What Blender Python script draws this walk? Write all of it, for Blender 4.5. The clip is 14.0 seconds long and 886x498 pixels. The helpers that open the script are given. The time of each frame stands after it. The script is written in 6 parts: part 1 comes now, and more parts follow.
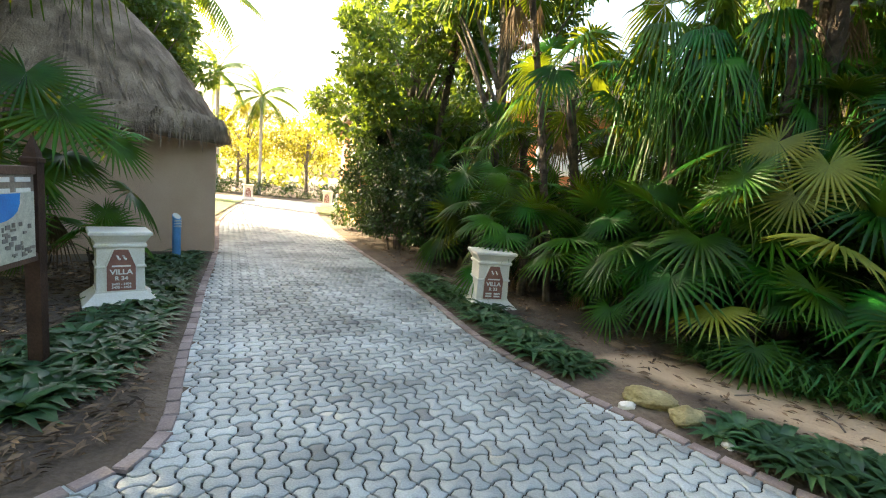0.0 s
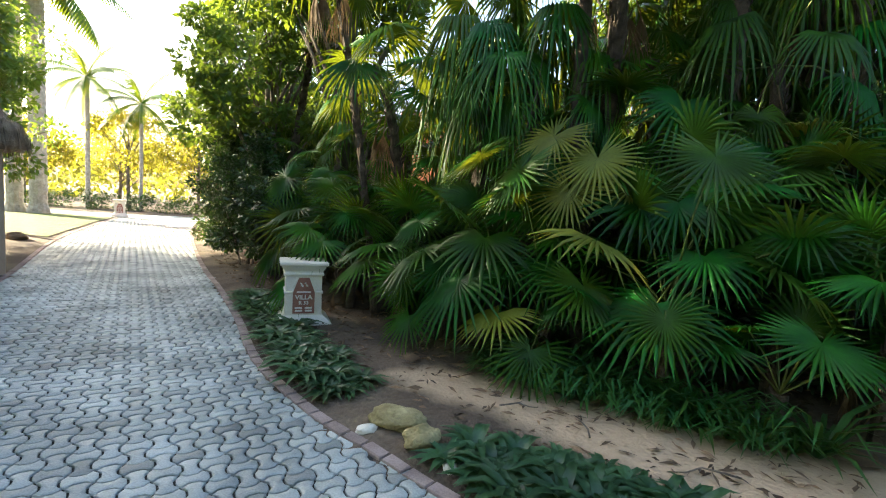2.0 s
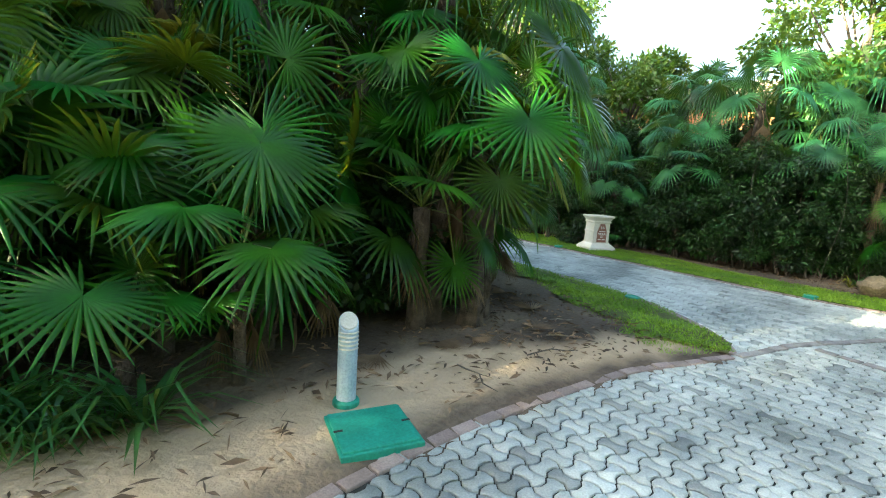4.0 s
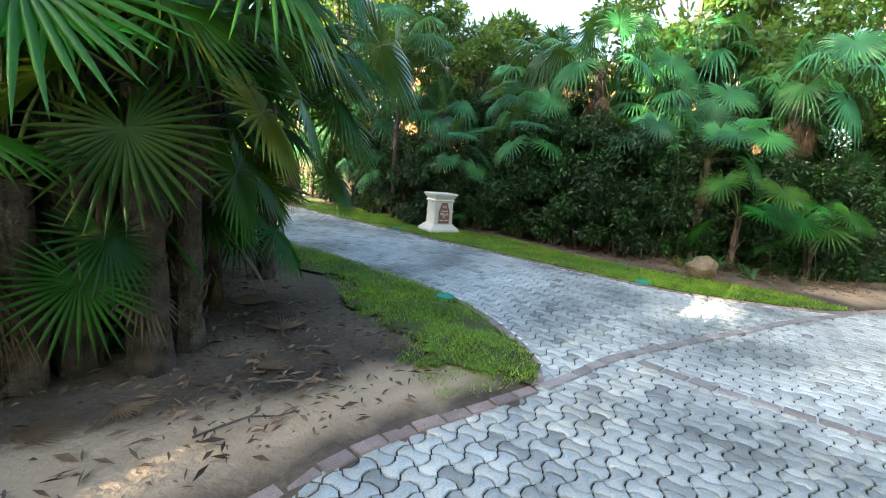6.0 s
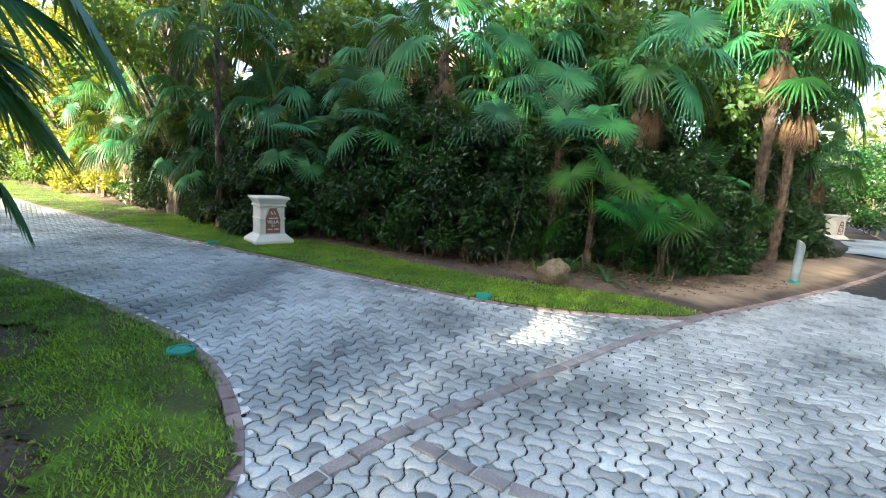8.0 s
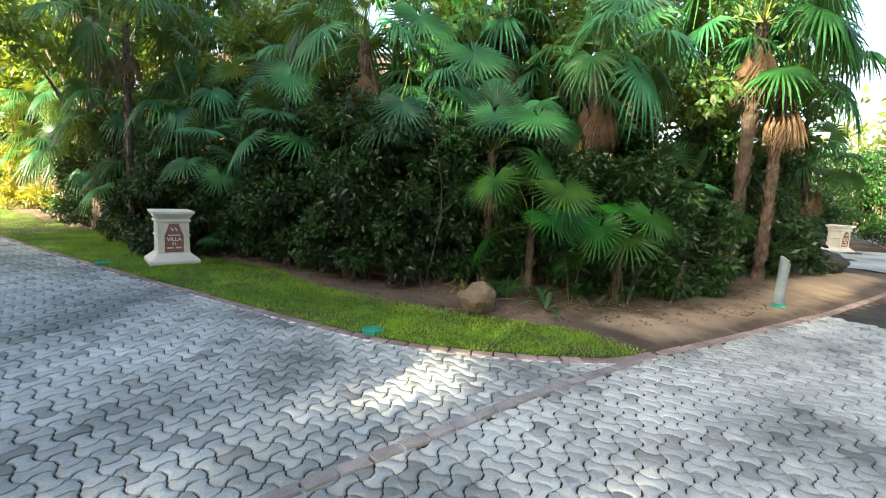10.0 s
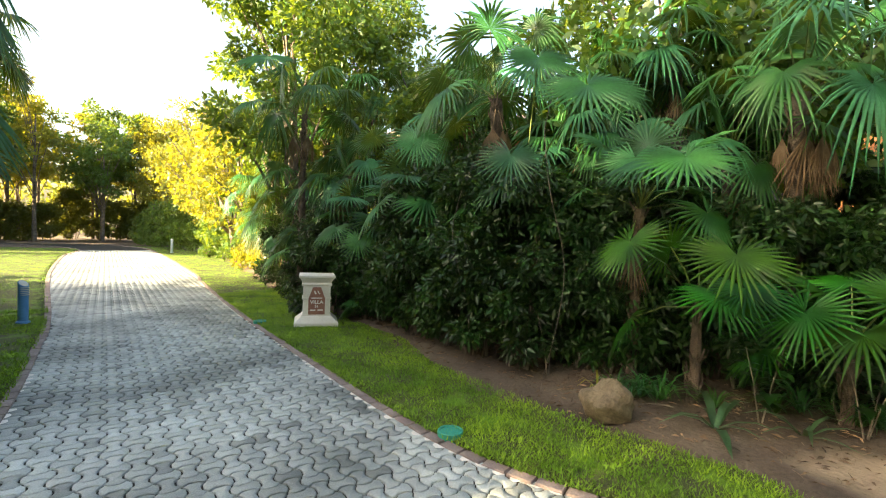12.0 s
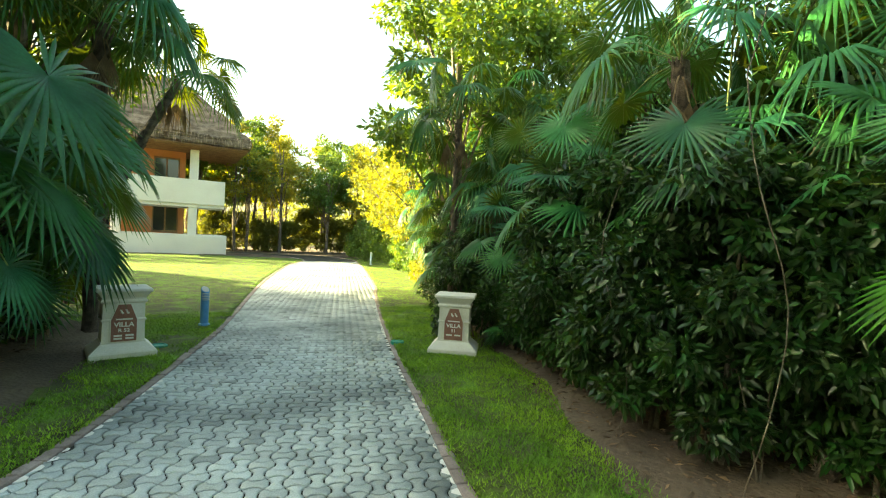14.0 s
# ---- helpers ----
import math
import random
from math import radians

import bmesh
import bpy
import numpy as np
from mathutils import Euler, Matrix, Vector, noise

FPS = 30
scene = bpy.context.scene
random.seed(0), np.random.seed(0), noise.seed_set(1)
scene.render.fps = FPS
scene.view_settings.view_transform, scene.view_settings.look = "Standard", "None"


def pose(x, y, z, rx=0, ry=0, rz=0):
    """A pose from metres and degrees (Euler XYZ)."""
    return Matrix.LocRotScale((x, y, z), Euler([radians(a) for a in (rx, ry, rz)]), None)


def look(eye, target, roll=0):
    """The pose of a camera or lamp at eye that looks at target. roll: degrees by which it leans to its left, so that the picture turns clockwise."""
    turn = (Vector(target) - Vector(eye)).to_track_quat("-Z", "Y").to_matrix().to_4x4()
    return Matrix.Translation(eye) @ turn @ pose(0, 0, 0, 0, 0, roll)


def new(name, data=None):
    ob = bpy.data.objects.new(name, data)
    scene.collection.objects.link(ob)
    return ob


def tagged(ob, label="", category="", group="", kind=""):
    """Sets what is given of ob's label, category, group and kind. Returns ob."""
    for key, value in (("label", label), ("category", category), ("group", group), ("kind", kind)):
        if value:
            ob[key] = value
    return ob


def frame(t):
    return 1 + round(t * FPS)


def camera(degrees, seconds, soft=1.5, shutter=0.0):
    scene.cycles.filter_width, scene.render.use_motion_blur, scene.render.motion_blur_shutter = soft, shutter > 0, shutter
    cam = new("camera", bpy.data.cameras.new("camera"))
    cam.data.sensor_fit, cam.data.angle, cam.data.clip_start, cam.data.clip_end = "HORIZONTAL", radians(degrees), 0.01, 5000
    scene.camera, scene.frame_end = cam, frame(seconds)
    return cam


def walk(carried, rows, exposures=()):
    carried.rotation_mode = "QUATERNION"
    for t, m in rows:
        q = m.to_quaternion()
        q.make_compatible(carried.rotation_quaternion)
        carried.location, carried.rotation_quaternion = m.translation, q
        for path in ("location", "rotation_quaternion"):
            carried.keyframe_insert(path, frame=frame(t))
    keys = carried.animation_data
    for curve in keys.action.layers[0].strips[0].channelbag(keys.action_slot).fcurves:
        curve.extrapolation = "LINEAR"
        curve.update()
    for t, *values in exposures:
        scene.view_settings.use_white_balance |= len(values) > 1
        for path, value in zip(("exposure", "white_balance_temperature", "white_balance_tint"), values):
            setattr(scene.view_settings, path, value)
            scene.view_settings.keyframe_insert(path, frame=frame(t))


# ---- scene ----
cam = camera(86.7, 14.0, soft=1.1)
EXPOSURE = 3.02
METRES, EYE, TILT, LEAN, TURN = 11.9, 1.57, 0.0, 0.0, 0.0
ROWS = [
    (0.0, 0.0, 0.0, 0.0, 0.63, -7.62, -4.7),
    (0.5, 0.0248, 0.0098, 0.0009, 5.63, -6.85, -4.36),
    (1.0, 0.0512, 0.0198, -0.001, 7.48, -6.42, -3.59),
    (1.5, 0.0834, 0.0268, 0.0009, 1.99, -5.53, -3.44),
    (2.0, 0.1249, 0.0307, -0.0007, -8.25, -5.49, -3.5),
    (2.5, 0.1657, 0.0365, -0.0052, -23.5, -6.21, -3.88),
    (3.0, 0.2085, 0.0331, -0.0054, -38.96, -6.82, -4.41),
    (3.5, 0.2524, 0.0309, -0.0072, -45.92, -7.64, -4.02),
    (4.0, 0.2945, 0.0248, -0.0067, -53.29, -8.76, -3.81),
    (6.5, 0.5044, -0.0054, -0.0092, -69.44, -10.54, -4.26),
    (7.0, 0.5421, -0.0212, -0.0075, -72.66, -10.44, -3.82),
    (7.5, 0.5763, -0.032, -0.0051, -75.89, -9.58, -4.69),
    (8.0, 0.6052, -0.0535, -0.0055, -78.56, -9.75, -3.64),
    (10.5, 0.7426, -0.1547, -0.0068, -76.22, -7.03, -2.74),
    (11.0, 0.7662, -0.1652, -0.0048, -71.6, -4.35, -1.67),
    (11.5, 0.7902, -0.1695, -0.0035, -63.67, -2.65, -2.12),
    (12.0, 0.8154, -0.1783, -0.0012, -54.17, -1.81, -2.21),
    (12.5, 0.8424, -0.1796, -0.0016, -48.02, -0.49, -2.47),
    (13.0, 0.8754, -0.1722, -0.0007, -42.98, -0.23, -2.76),
    (13.5, 0.9047, -0.1598, -0.0001, -37.1, -0.23, -2.87),
    (14.0, 0.9307, -0.1419, -0.0007, -30.59, -0.86, -2.83),
]
walk(cam, [(t, pose(0, 0, EYE, TILT, LEAN, TURN) @ pose(METRES * x, METRES * y, METRES * z, 90 + pitch, roll, yaw)) for t, x, y, z, yaw, pitch, roll in ROWS], exposures=[(s, EXPOSURE + e, k, g) for s, e, k, g in (
    (0.0, 0.32, 7000, 11), (1.0, 0.3, 6900, 11), (1.5, 0.15, 6600, 10), (2.0, -0.05, 6250, 9), (2.5, 0, 6450, 9), (3.0, 0.65, 6800, 1), (3.5, 0.65, 6800, 0), (4.0, 0.6, 6650, 1),
    (6.5, 0.47, 6200, 12), (7.0, 0.45, 6100, 13), (8.0, 0.17, 6000, 13), (10.5, 0.12, 6750, 13), (11.0, 0.15, 6900, 13), (11.5, 0.15, 7350, 12), (12.5, 0.15, 8050, 7), (13.0, 0.17, 8250, 1), (13.5, 0.15, 8150, -8), (14.0, 0.27, 8350, -12))])

# world and sun: low sun in the north-west, behind the trees
SUN_DIR = Vector((-0.88, 0.47, 0.0)).normalized()
SUN_ELEV = radians(20)
world = bpy.data.worlds.new("sky_world")
scene.world = world
world.use_nodes = True
wn = world.node_tree.nodes
sky = wn.new("ShaderNodeTexSky")
sky.sky_type = "NISHITA"
sky.sun_disc = False
sky.sun_elevation = SUN_ELEV
sky.sun_rotation = math.atan2(SUN_DIR.x, SUN_DIR.y)
sky.air_density, sky.dust_density, sky.ozone_density = 1.0, 5.0, 1.0
wn["Background"].inputs["Strength"].default_value = 0.1
world.node_tree.links.new(sky.outputs["Color"], wn["Background"].inputs["Color"])
sun = new("sun", bpy.data.lights.new("sun", "SUN"))
sun.data.energy, sun.data.angle, sun.data.color = 5.0, radians(0.6), (1.0, 0.83, 0.55)
sun.matrix_world = look(Vector((SUN_DIR.x * math.cos(SUN_ELEV), SUN_DIR.y * math.cos(SUN_ELEV), math.sin(SUN_ELEV))) * 60, (0, 0, 0))


# ---- materials ----
def material(name, base, second, scale=8.0, rough=0.7, bump=0.3, fine=60.0, rnd=0.0, translucent=None, share=0.3,
             metallic=0.0, spec=0.5, third=None, island=False, bump_dist=0.01, hue=0.0, odd=None):
    """Two-scale noise colour with fine relief; rnd: how much each object differs in brightness."""
    m = bpy.data.materials.new(name)
    m.use_nodes = True
    nt = m.node_tree
    n, l = nt.nodes, nt.links
    bsdf = n["Principled BSDF"]
    co = n.new("ShaderNodeNewGeometry")
    big = n.new("ShaderNodeTexNoise")
    big.inputs["Scale"].default_value, big.inputs["Detail"].default_value = scale, 5
    small = n.new("ShaderNodeTexNoise")
    small.inputs["Scale"].default_value, small.inputs["Detail"].default_value = fine, 4
    l.new(co.outputs["Position"], big.inputs["Vector"])
    l.new(co.outputs["Position"], small.inputs["Vector"])
    ramp = n.new("ShaderNodeValToRGB")
    ramp.color_ramp.elements[0].position, ramp.color_ramp.elements[1].position = 0.35, 0.68
    ramp.color_ramp.elements[0].color, ramp.color_ramp.elements[1].color = (*base, 1), (*second, 1)
    if third:
        e = ramp.color_ramp.elements.new(0.52)
        e.color = (*third, 1)
    l.new(big.outputs["Fac"], ramp.inputs["Fac"])
    mix = n.new("ShaderNodeMix")
    mix.data_type, mix.blend_type = "RGBA", "OVERLAY"
    mix.inputs["Factor"].default_value = 0.45
    l.new(ramp.outputs["Color"], mix.inputs[6])
    l.new(small.outputs["Fac"], mix.inputs[7])
    colour = mix.outputs[2]
    if rnd or hue:
        if island:
            rn = n.new("ShaderNodeNewGeometry").outputs["Random Per Island"]
        else:
            rn = n.new("ShaderNodeObjectInfo").outputs["Random"]
        hsv = n.new("ShaderNodeHueSaturation")
        if odd:
            # a few pieces are clearly darker than the rest
            rng = n.new("ShaderNodeValToRGB")
            el = rng.color_ramp.elements
            el[0].color, el[1].color = (1 - rnd, 1 - rnd, 1 - rnd, 1), (odd * 1.2, odd * 1.2, odd * 1.2, 1)
            e = el.new(0.92)
            e.color = (1 + rnd, 1 + rnd, 1 + rnd, 1)
            e = el.new(0.925)
            e.color = (odd, odd, odd, 1)
            l.new(rn, rng.inputs["Fac"])
            l.new(rng.outputs["Color"], hsv.inputs["Value"])
        else:
            rng = n.new("ShaderNodeMapRange")
            rng.inputs["To Min"].default_value, rng.inputs["To Max"].default_value = 1 - rnd, 1 + rnd
            l.new(rn, rng.inputs["Value"])
            l.new(rng.outputs["Result"], hsv.inputs["Value"])
        if hue:
            wh = n.new("ShaderNodeTexWhiteNoise")
            wh.noise_dimensions = "1D"
            l.new(rn, wh.inputs["W"])
            hr = n.new("ShaderNodeMapRange")
            hr.inputs["To Min"].default_value, hr.inputs["To Max"].default_value = 0.5 - hue, 0.5 + hue
            l.new(wh.outputs["Value"], hr.inputs["Value"])
            l.new(hr.outputs["Result"], hsv.inputs["Hue"])
        l.new(colour, hsv.inputs["Color"])
        colour = hsv.outputs["Color"]
    l.new(colour, bsdf.inputs["Base Color"])
    bsdf.inputs["Roughness"].default_value = rough
    bsdf.inputs["Metallic"].default_value = metallic
    bsdf.inputs["Specular IOR Level"].default_value = spec
    if bump:
        b = n.new("ShaderNodeBump")
        b.inputs["Strength"].default_value, b.inputs["Distance"].default_value = bump, bump_dist
        l.new(small.outputs["Fac"], b.inputs["Height"])
        l.new(b.outputs["Normal"], bsdf.inputs["Normal"])
    if translucent:
        tr = n.new("ShaderNodeBsdfTranslucent")
        tint = n.new("ShaderNodeMix")
        tint.data_type, tint.blend_type = "RGBA", "MIX"
        tint.inputs["Factor"].default_value = 0.8
        tint.inputs[7].default_value = (*translucent, 1)
        l.new(colour, tint.inputs[6])
        l.new(tint.outputs[2], tr.inputs["Color"])
        ms = n.new("ShaderNodeMixShader")
        ms.inputs["Fac"].default_value = share
        l.new(bsdf.outputs["BSDF"], ms.inputs[1])
        l.new(tr.outputs["BSDF"], ms.inputs[2])
        l.new(ms.outputs["Shader"], n["Material Output"].inputs["Surface"])
    return m


M_PAVER = material("concrete_paver", (0.20, 0.23, 0.23), (0.50, 0.55, 0.54), 0.9, 0.5, 0.7, 90, rnd=0.16, odd=0.55, third=(0.375, 0.415, 0.41))
M_PAVER_S = material("concrete_paver_far", (0.20, 0.23, 0.23), (0.50, 0.55, 0.54), 0.9, 0.5, 0.7, 90, rnd=0.16, odd=0.55, third=(0.375, 0.415, 0.41), island=True)
M_JOINT = material("joint_sand", (0.014, 0.015, 0.013), (0.036, 0.036, 0.03), 3, 0.9, 0.4, 120)
M_BRICK = material("border_brick", (0.20, 0.15, 0.138), (0.33, 0.265, 0.245), 4, 0.8, 0.5, 80, rnd=0.2)
M_BRICK_S = material("border_brick_far", (0.20, 0.15, 0.138), (0.33, 0.265, 0.245), 4, 0.8, 0.5, 80, rnd=0.2, island=True)
M_BRICK_G = material("grey_band_brick", (0.17, 0.165, 0.165), (0.29, 0.275, 0.27), 4, 0.8, 0.5, 80, rnd=0.2)
M_SOIL = material("sandy_soil", (0.055, 0.041, 0.030), (0.17, 0.13, 0.09), 0.9, 0.95, 0.9, 25, third=(0.105, 0.078, 0.055), bump_dist=0.03)
M_LAWN = material("lawn_turf", (0.05, 0.055, 0.02), (0.12, 0.26, 0.012), 2.4, 0.9, 0.9, 50, third=(0.07, 0.10, 0.015), bump_dist=0.02)
M_GRASS = material("grass_blade", (0.10, 0.215, 0.01), (0.26, 0.42, 0.02), 1.6, 0.6, 0, 20, rnd=0.45, island=True, translucent=(0.2, 0.4, 0.03), share=0.3)
M_FAN = material("palm_leaf_green", (0.007, 0.058, 0.005), (0.028, 0.145, 0.010), 3, 0.4, 0.15, 40, spec=0.24, rnd=0.4, hue=0.03, translucent=(0.34, 0.37, 0.015), share=0.22)
# Brighter, bluer copy of palm_leaf_green: skylight and its sheen put into the colour.
M_FAN_E = material("palm_leaf_pale_skylit", (0.011, 0.082, 0.026), (0.042, 0.18, 0.055), 3, 0.38, 0.15, 40, spec=0.3, rnd=0.45, hue=0.03, translucent=(0.34, 0.40, 0.03), share=0.22)
# Serves yellowing leaves, and leaves whose sunlit look is put into the colour.
M_FAN_Y = material("palm_leaf_yellowing_sunlit", (0.12, 0.18, 0.02), (0.24, 0.27, 0.03), 3, 0.5, 0.15, 40, rnd=0.25, translucent=(0.6, 0.5, 0.05), share=0.35)
M_STALK = material("palm_leaf_stalk", (0.10, 0.15, 0.03), (0.20, 0.24, 0.05), 5, 0.45, 0.1, 40, rnd=0.3)
M_DEAD = material("palm_leaf_dry", (0.10, 0.066, 0.036), (0.23, 0.16, 0.095), 6, 0.8, 0.3, 60, rnd=0.3, translucent=(0.35, 0.22, 0.1), share=0.2)
M_TRUNK = material("palm_trunk_fibre", (0.045, 0.033, 0.024), (0.14, 0.108, 0.08), 9, 0.95, 1.0, 70, rnd=0.2, bump_dist=0.02)
M_BARK = material("tree_bark", (0.08, 0.065, 0.05), (0.20, 0.17, 0.14), 6, 0.95, 1.0, 60, rnd=0.2, bump_dist=0.02)
M_RINGED = material("ringed_palm_bark", (0.30, 0.27, 0.23), (0.48, 0.45, 0.40), 7, 0.9, 0.8, 60, bump_dist=0.02)
M_SHRUB = material("shrub_leaf", (0.007, 0.028, 0.007), (0.022, 0.08, 0.014), 1.5, 0.36, 0, 20, spec=0.4, rnd=0.45, hue=0.02, island=True, translucent=(0.2, 0.32, 0.03), share=0.12)
M_CROWN = material("tree_leaf", (0.022, 0.075, 0.018), (0.06, 0.14, 0.03), 0.8, 0.5, 0, 20, rnd=0.4, hue=0.03, island=True, translucent=(0.33, 0.44, 0.03), share=0.35)
M_STRAP = material("strap_leaf", (0.02, 0.065, 0.03), (0.05, 0.12, 0.05), 5, 0.4, 0.1, 40, rnd=0.35, translucent=(0.2, 0.35, 0.05), share=0.2)
M_LITTER = material("leaf_litter", (0.06, 0.04, 0.025), (0.26, 0.17, 0.10), 2, 0.9, 0.2, 40, rnd=0.5, island=True)
M_STUCCO = material("tan_stucco", (0.48, 0.315, 0.21), (0.56, 0.385, 0.265), 1.2, 0.9, 0.5, 120)
M_THATCH = material("grey_thatch", (0.16, 0.112, 0.076), (0.37, 0.275, 0.195), 3, 0.95, 1.0, 45, rnd=0.45, island=True, bump_dist=0.03)
M_CREAM = material("cream_paint", (0.66, 0.63, 0.54), (0.78, 0.75, 0.67), 3, 0.7, 0.35, 70)
M_PLAQUE = material("brown_plaque", (0.24, 0.10, 0.075), (0.30, 0.14, 0.10), 6, 0.7, 0.3, 90)
M_LETTER = material("white_lettering", (0.72, 0.69, 0.64), (0.80, 0.77, 0.72), 20, 0.7, 0, 90)
M_BLUE = material("blue_bollard_paint", (0.06, 0.23, 0.48), (0.10, 0.31, 0.60), 5, 0.5, 0.15, 80)
M_GREY = material("grey_bollard_paint", (0.34, 0.46, 0.56), (0.44, 0.56, 0.66), 5, 0.5, 0.15, 80)
# Darker copy of grey_bollard_paint: the shade on one bollard is in the colour.
M_GREY_D = material("shaded_grey_bollard_paint", (0.15, 0.21, 0.24), (0.22, 0.29, 0.32), 5, 0.6, 0.15, 80)
M_TEAL = material("teal_green_plastic", (0.01, 0.22, 0.16), (0.02, 0.30, 0.22), 5, 0.6, 0.3, 60)
M_LENS = material("bollard_louvre", (0.55, 0.55, 0.50), (0.68, 0.67, 0.6), 5, 0.5, 0.1, 80)
M_WOOD = material("brown_post_wood", (0.07, 0.035, 0.025), (0.12, 0.065, 0.045), 6, 0.7, 0.5, 60)
M_WOOD_L = material("grey_board_wood", (0.20, 0.15, 0.11), (0.29, 0.23, 0.18), 6, 0.7, 0.5, 60)
M_MAP = material("map_print", (0.45, 0.44, 0.36), (0.62, 0.60, 0.50), 14, 0.5, 0, 90)
M_SEA = material("map_sea_print", (0.01, 0.20, 0.62), (0.02, 0.27, 0.72), 6, 0.5, 0, 90)
M_MARK = material("map_mark_print", (0.16, 0.15, 0.13), (0.28, 0.24, 0.2), 20, 0.6, 0, 90)
M_ROCK = material("grey_boulder", (0.13, 0.10, 0.06), (0.26, 0.21, 0.135), 5, 0.9, 1.0, 40, third=(0.19, 0.15, 0.095), bump_dist=0.02)
M_ROCK_D = material("dark_boulder", (0.025, 0.024, 0.022), (0.07, 0.066, 0.06), 5, 0.9, 1.0, 40, bump_dist=0.02)
M_ROCK_Y = material("yellow_limestone", (0.26, 0.22, 0.10), (0.42, 0.37, 0.20), 6, 0.9, 1.0, 40, bump_dist=0.02)
M_WHITE = material("villa_white_render", (0.66, 0.62, 0.54), (0.76, 0.72, 0.64), 0.5, 0.85, 0.3, 60)
M_TERRA = material("terracotta_render", (0.48, 0.20, 0.09), (0.58, 0.27, 0.13), 0.6, 0.9, 0.3, 60)
M_GLASS = material("window_glass", (0.02, 0.025, 0.03), (0.03, 0.035, 0.04), 1, 0.05, 0, 30, spec=0.8)
M_TIMBER = material("roof_timber", (0.20, 0.11, 0.06), (0.32, 0.19, 0.11), 3, 0.8, 0.4, 60)
# Yellowed copy of tree_leaf: sunlight on far foliage is put into the colour.
M_SUNNY = material("sunlit_tinted_leaf", (0.035, 0.075, 0.018), (0.09, 0.14, 0.03), 0.8, 0.5, 0, 20, rnd=0.4, hue=0.03, island=True, translucent=(0.6, 0.52, 0.03), share=0.45)
M_WOODS = material("far_woods_leaf", (0.03, 0.06, 0.015), (0.10, 0.14, 0.03), 0.3, 0.6, 0, 20, rnd=0.4, hue=0.03, island=True, translucent=(0.5, 0.48, 0.04), share=0.4)


# ---- mesh helpers ----
def mesh_of(name, verts, faces, mat, smooth=False):
    me = bpy.data.meshes.new(name)
    me.from_pydata([tuple(v) for v in verts], [], [tuple(f) for f in faces])
    me.materials.append(mat)
    if smooth:
        me.polygons.foreach_set("use_smooth", [True] * len(me.polygons))
    me.update()
    return me


def leaf_mesh(V, T, mat):
    """A fan leaf: the blade in its own colour, the last twelve triangles (its stalk) in pale yellow-green."""
    me = tri_soup("palm_leaf", V, T, mat)
    if mat is not M_DEAD:
        me.materials.append(M_STALK)
        me.polygons.foreach_set("material_index", np.where(np.arange(len(T)) < len(T) - 12, 0, 1).astype(np.int32))
    return me


def tri_soup(name, verts, tris, mat):
    """A big mesh of triangles from arrays."""
    verts, tris = np.asarray(verts, dtype=np.float32), np.asarray(tris, dtype=np.int32)
    me = bpy.data.meshes.new(name)
    me.vertices.add(len(verts))
    me.vertices.foreach_set("co", verts.ravel())
    me.loops.add(tris.size)
    me.loops.foreach_set("vertex_index", tris.ravel())
    me.polygons.add(len(tris))
    me.polygons.foreach_set("loop_start", np.arange(0, tris.size, 3, dtype=np.int32))
    me.materials.append(mat)
    me.update(calc_edges=True)
    return me


def child(name, me, parent, label=""):
    ob = new(name, me)
    ob.parent = parent
    if label:
        ob["label"] = label
    return ob


def part(name, bm, mat, parent, label=""):
    me = bpy.data.meshes.new(name)
    bm.to_mesh(me)
    bm.free()
    me.materials.append(mat)
    return child(name, me, parent, label)


def thing(name, m, label, category, group="", kind=""):
    ob = new(name)
    ob.matrix_world = m
    return tagged(ob, label, category, group, kind)


def box(size, at=(0, 0, 0), bevel=0.008, bm=None, turn=None):
    """A bevelled box, its middle at `at`."""
    own = bmesh.new()
    bmesh.ops.create_cube(own, size=1)
    bmesh.ops.scale(own, vec=size, verts=own.verts)
    if bevel:
        bmesh.ops.bevel(own, geom=list(own.edges), offset=bevel, segments=2, affect="EDGES", profile=0.6)
    if turn:
        bmesh.ops.transform(own, matrix=turn, verts=own.verts)
    bmesh.ops.translate(own, vec=at, verts=own.verts)
    if bm is None:
        return own
    me = bpy.data.meshes.new("tmp")
    own.to_mesh(me)
    own.free()
    bm.from_mesh(me)
    bpy.data.meshes.remove(me)
    return bm


def rings(levels, sides=4, turn=45.0):
    """A turned solid with a square or round plan: levels are (half width x, half width y, z)."""
    bm = bmesh.new()
    prev = None
    for hx, hy, z in levels:
        ring = []
        for i in range(sides):
            a = radians(turn) + 2 * math.pi * i / sides
            c, s = math.cos(a), math.sin(a)
            if sides == 4:
                c, s = math.copysign(1, c), math.copysign(1, s)
            ring.append(bm.verts.new((hx * c, hy * s, z)))
        if prev:
            for i in range(sides):
                bm.faces.new((prev[i], prev[(i + 1) % sides], ring[(i + 1) % sides], ring[i]))
        else:
            bm.faces.new(ring[::-1])
        prev = ring
    bm.faces.new(prev)
    bmesh.ops.recalc_face_normals(bm, faces=bm.faces)
    return bm


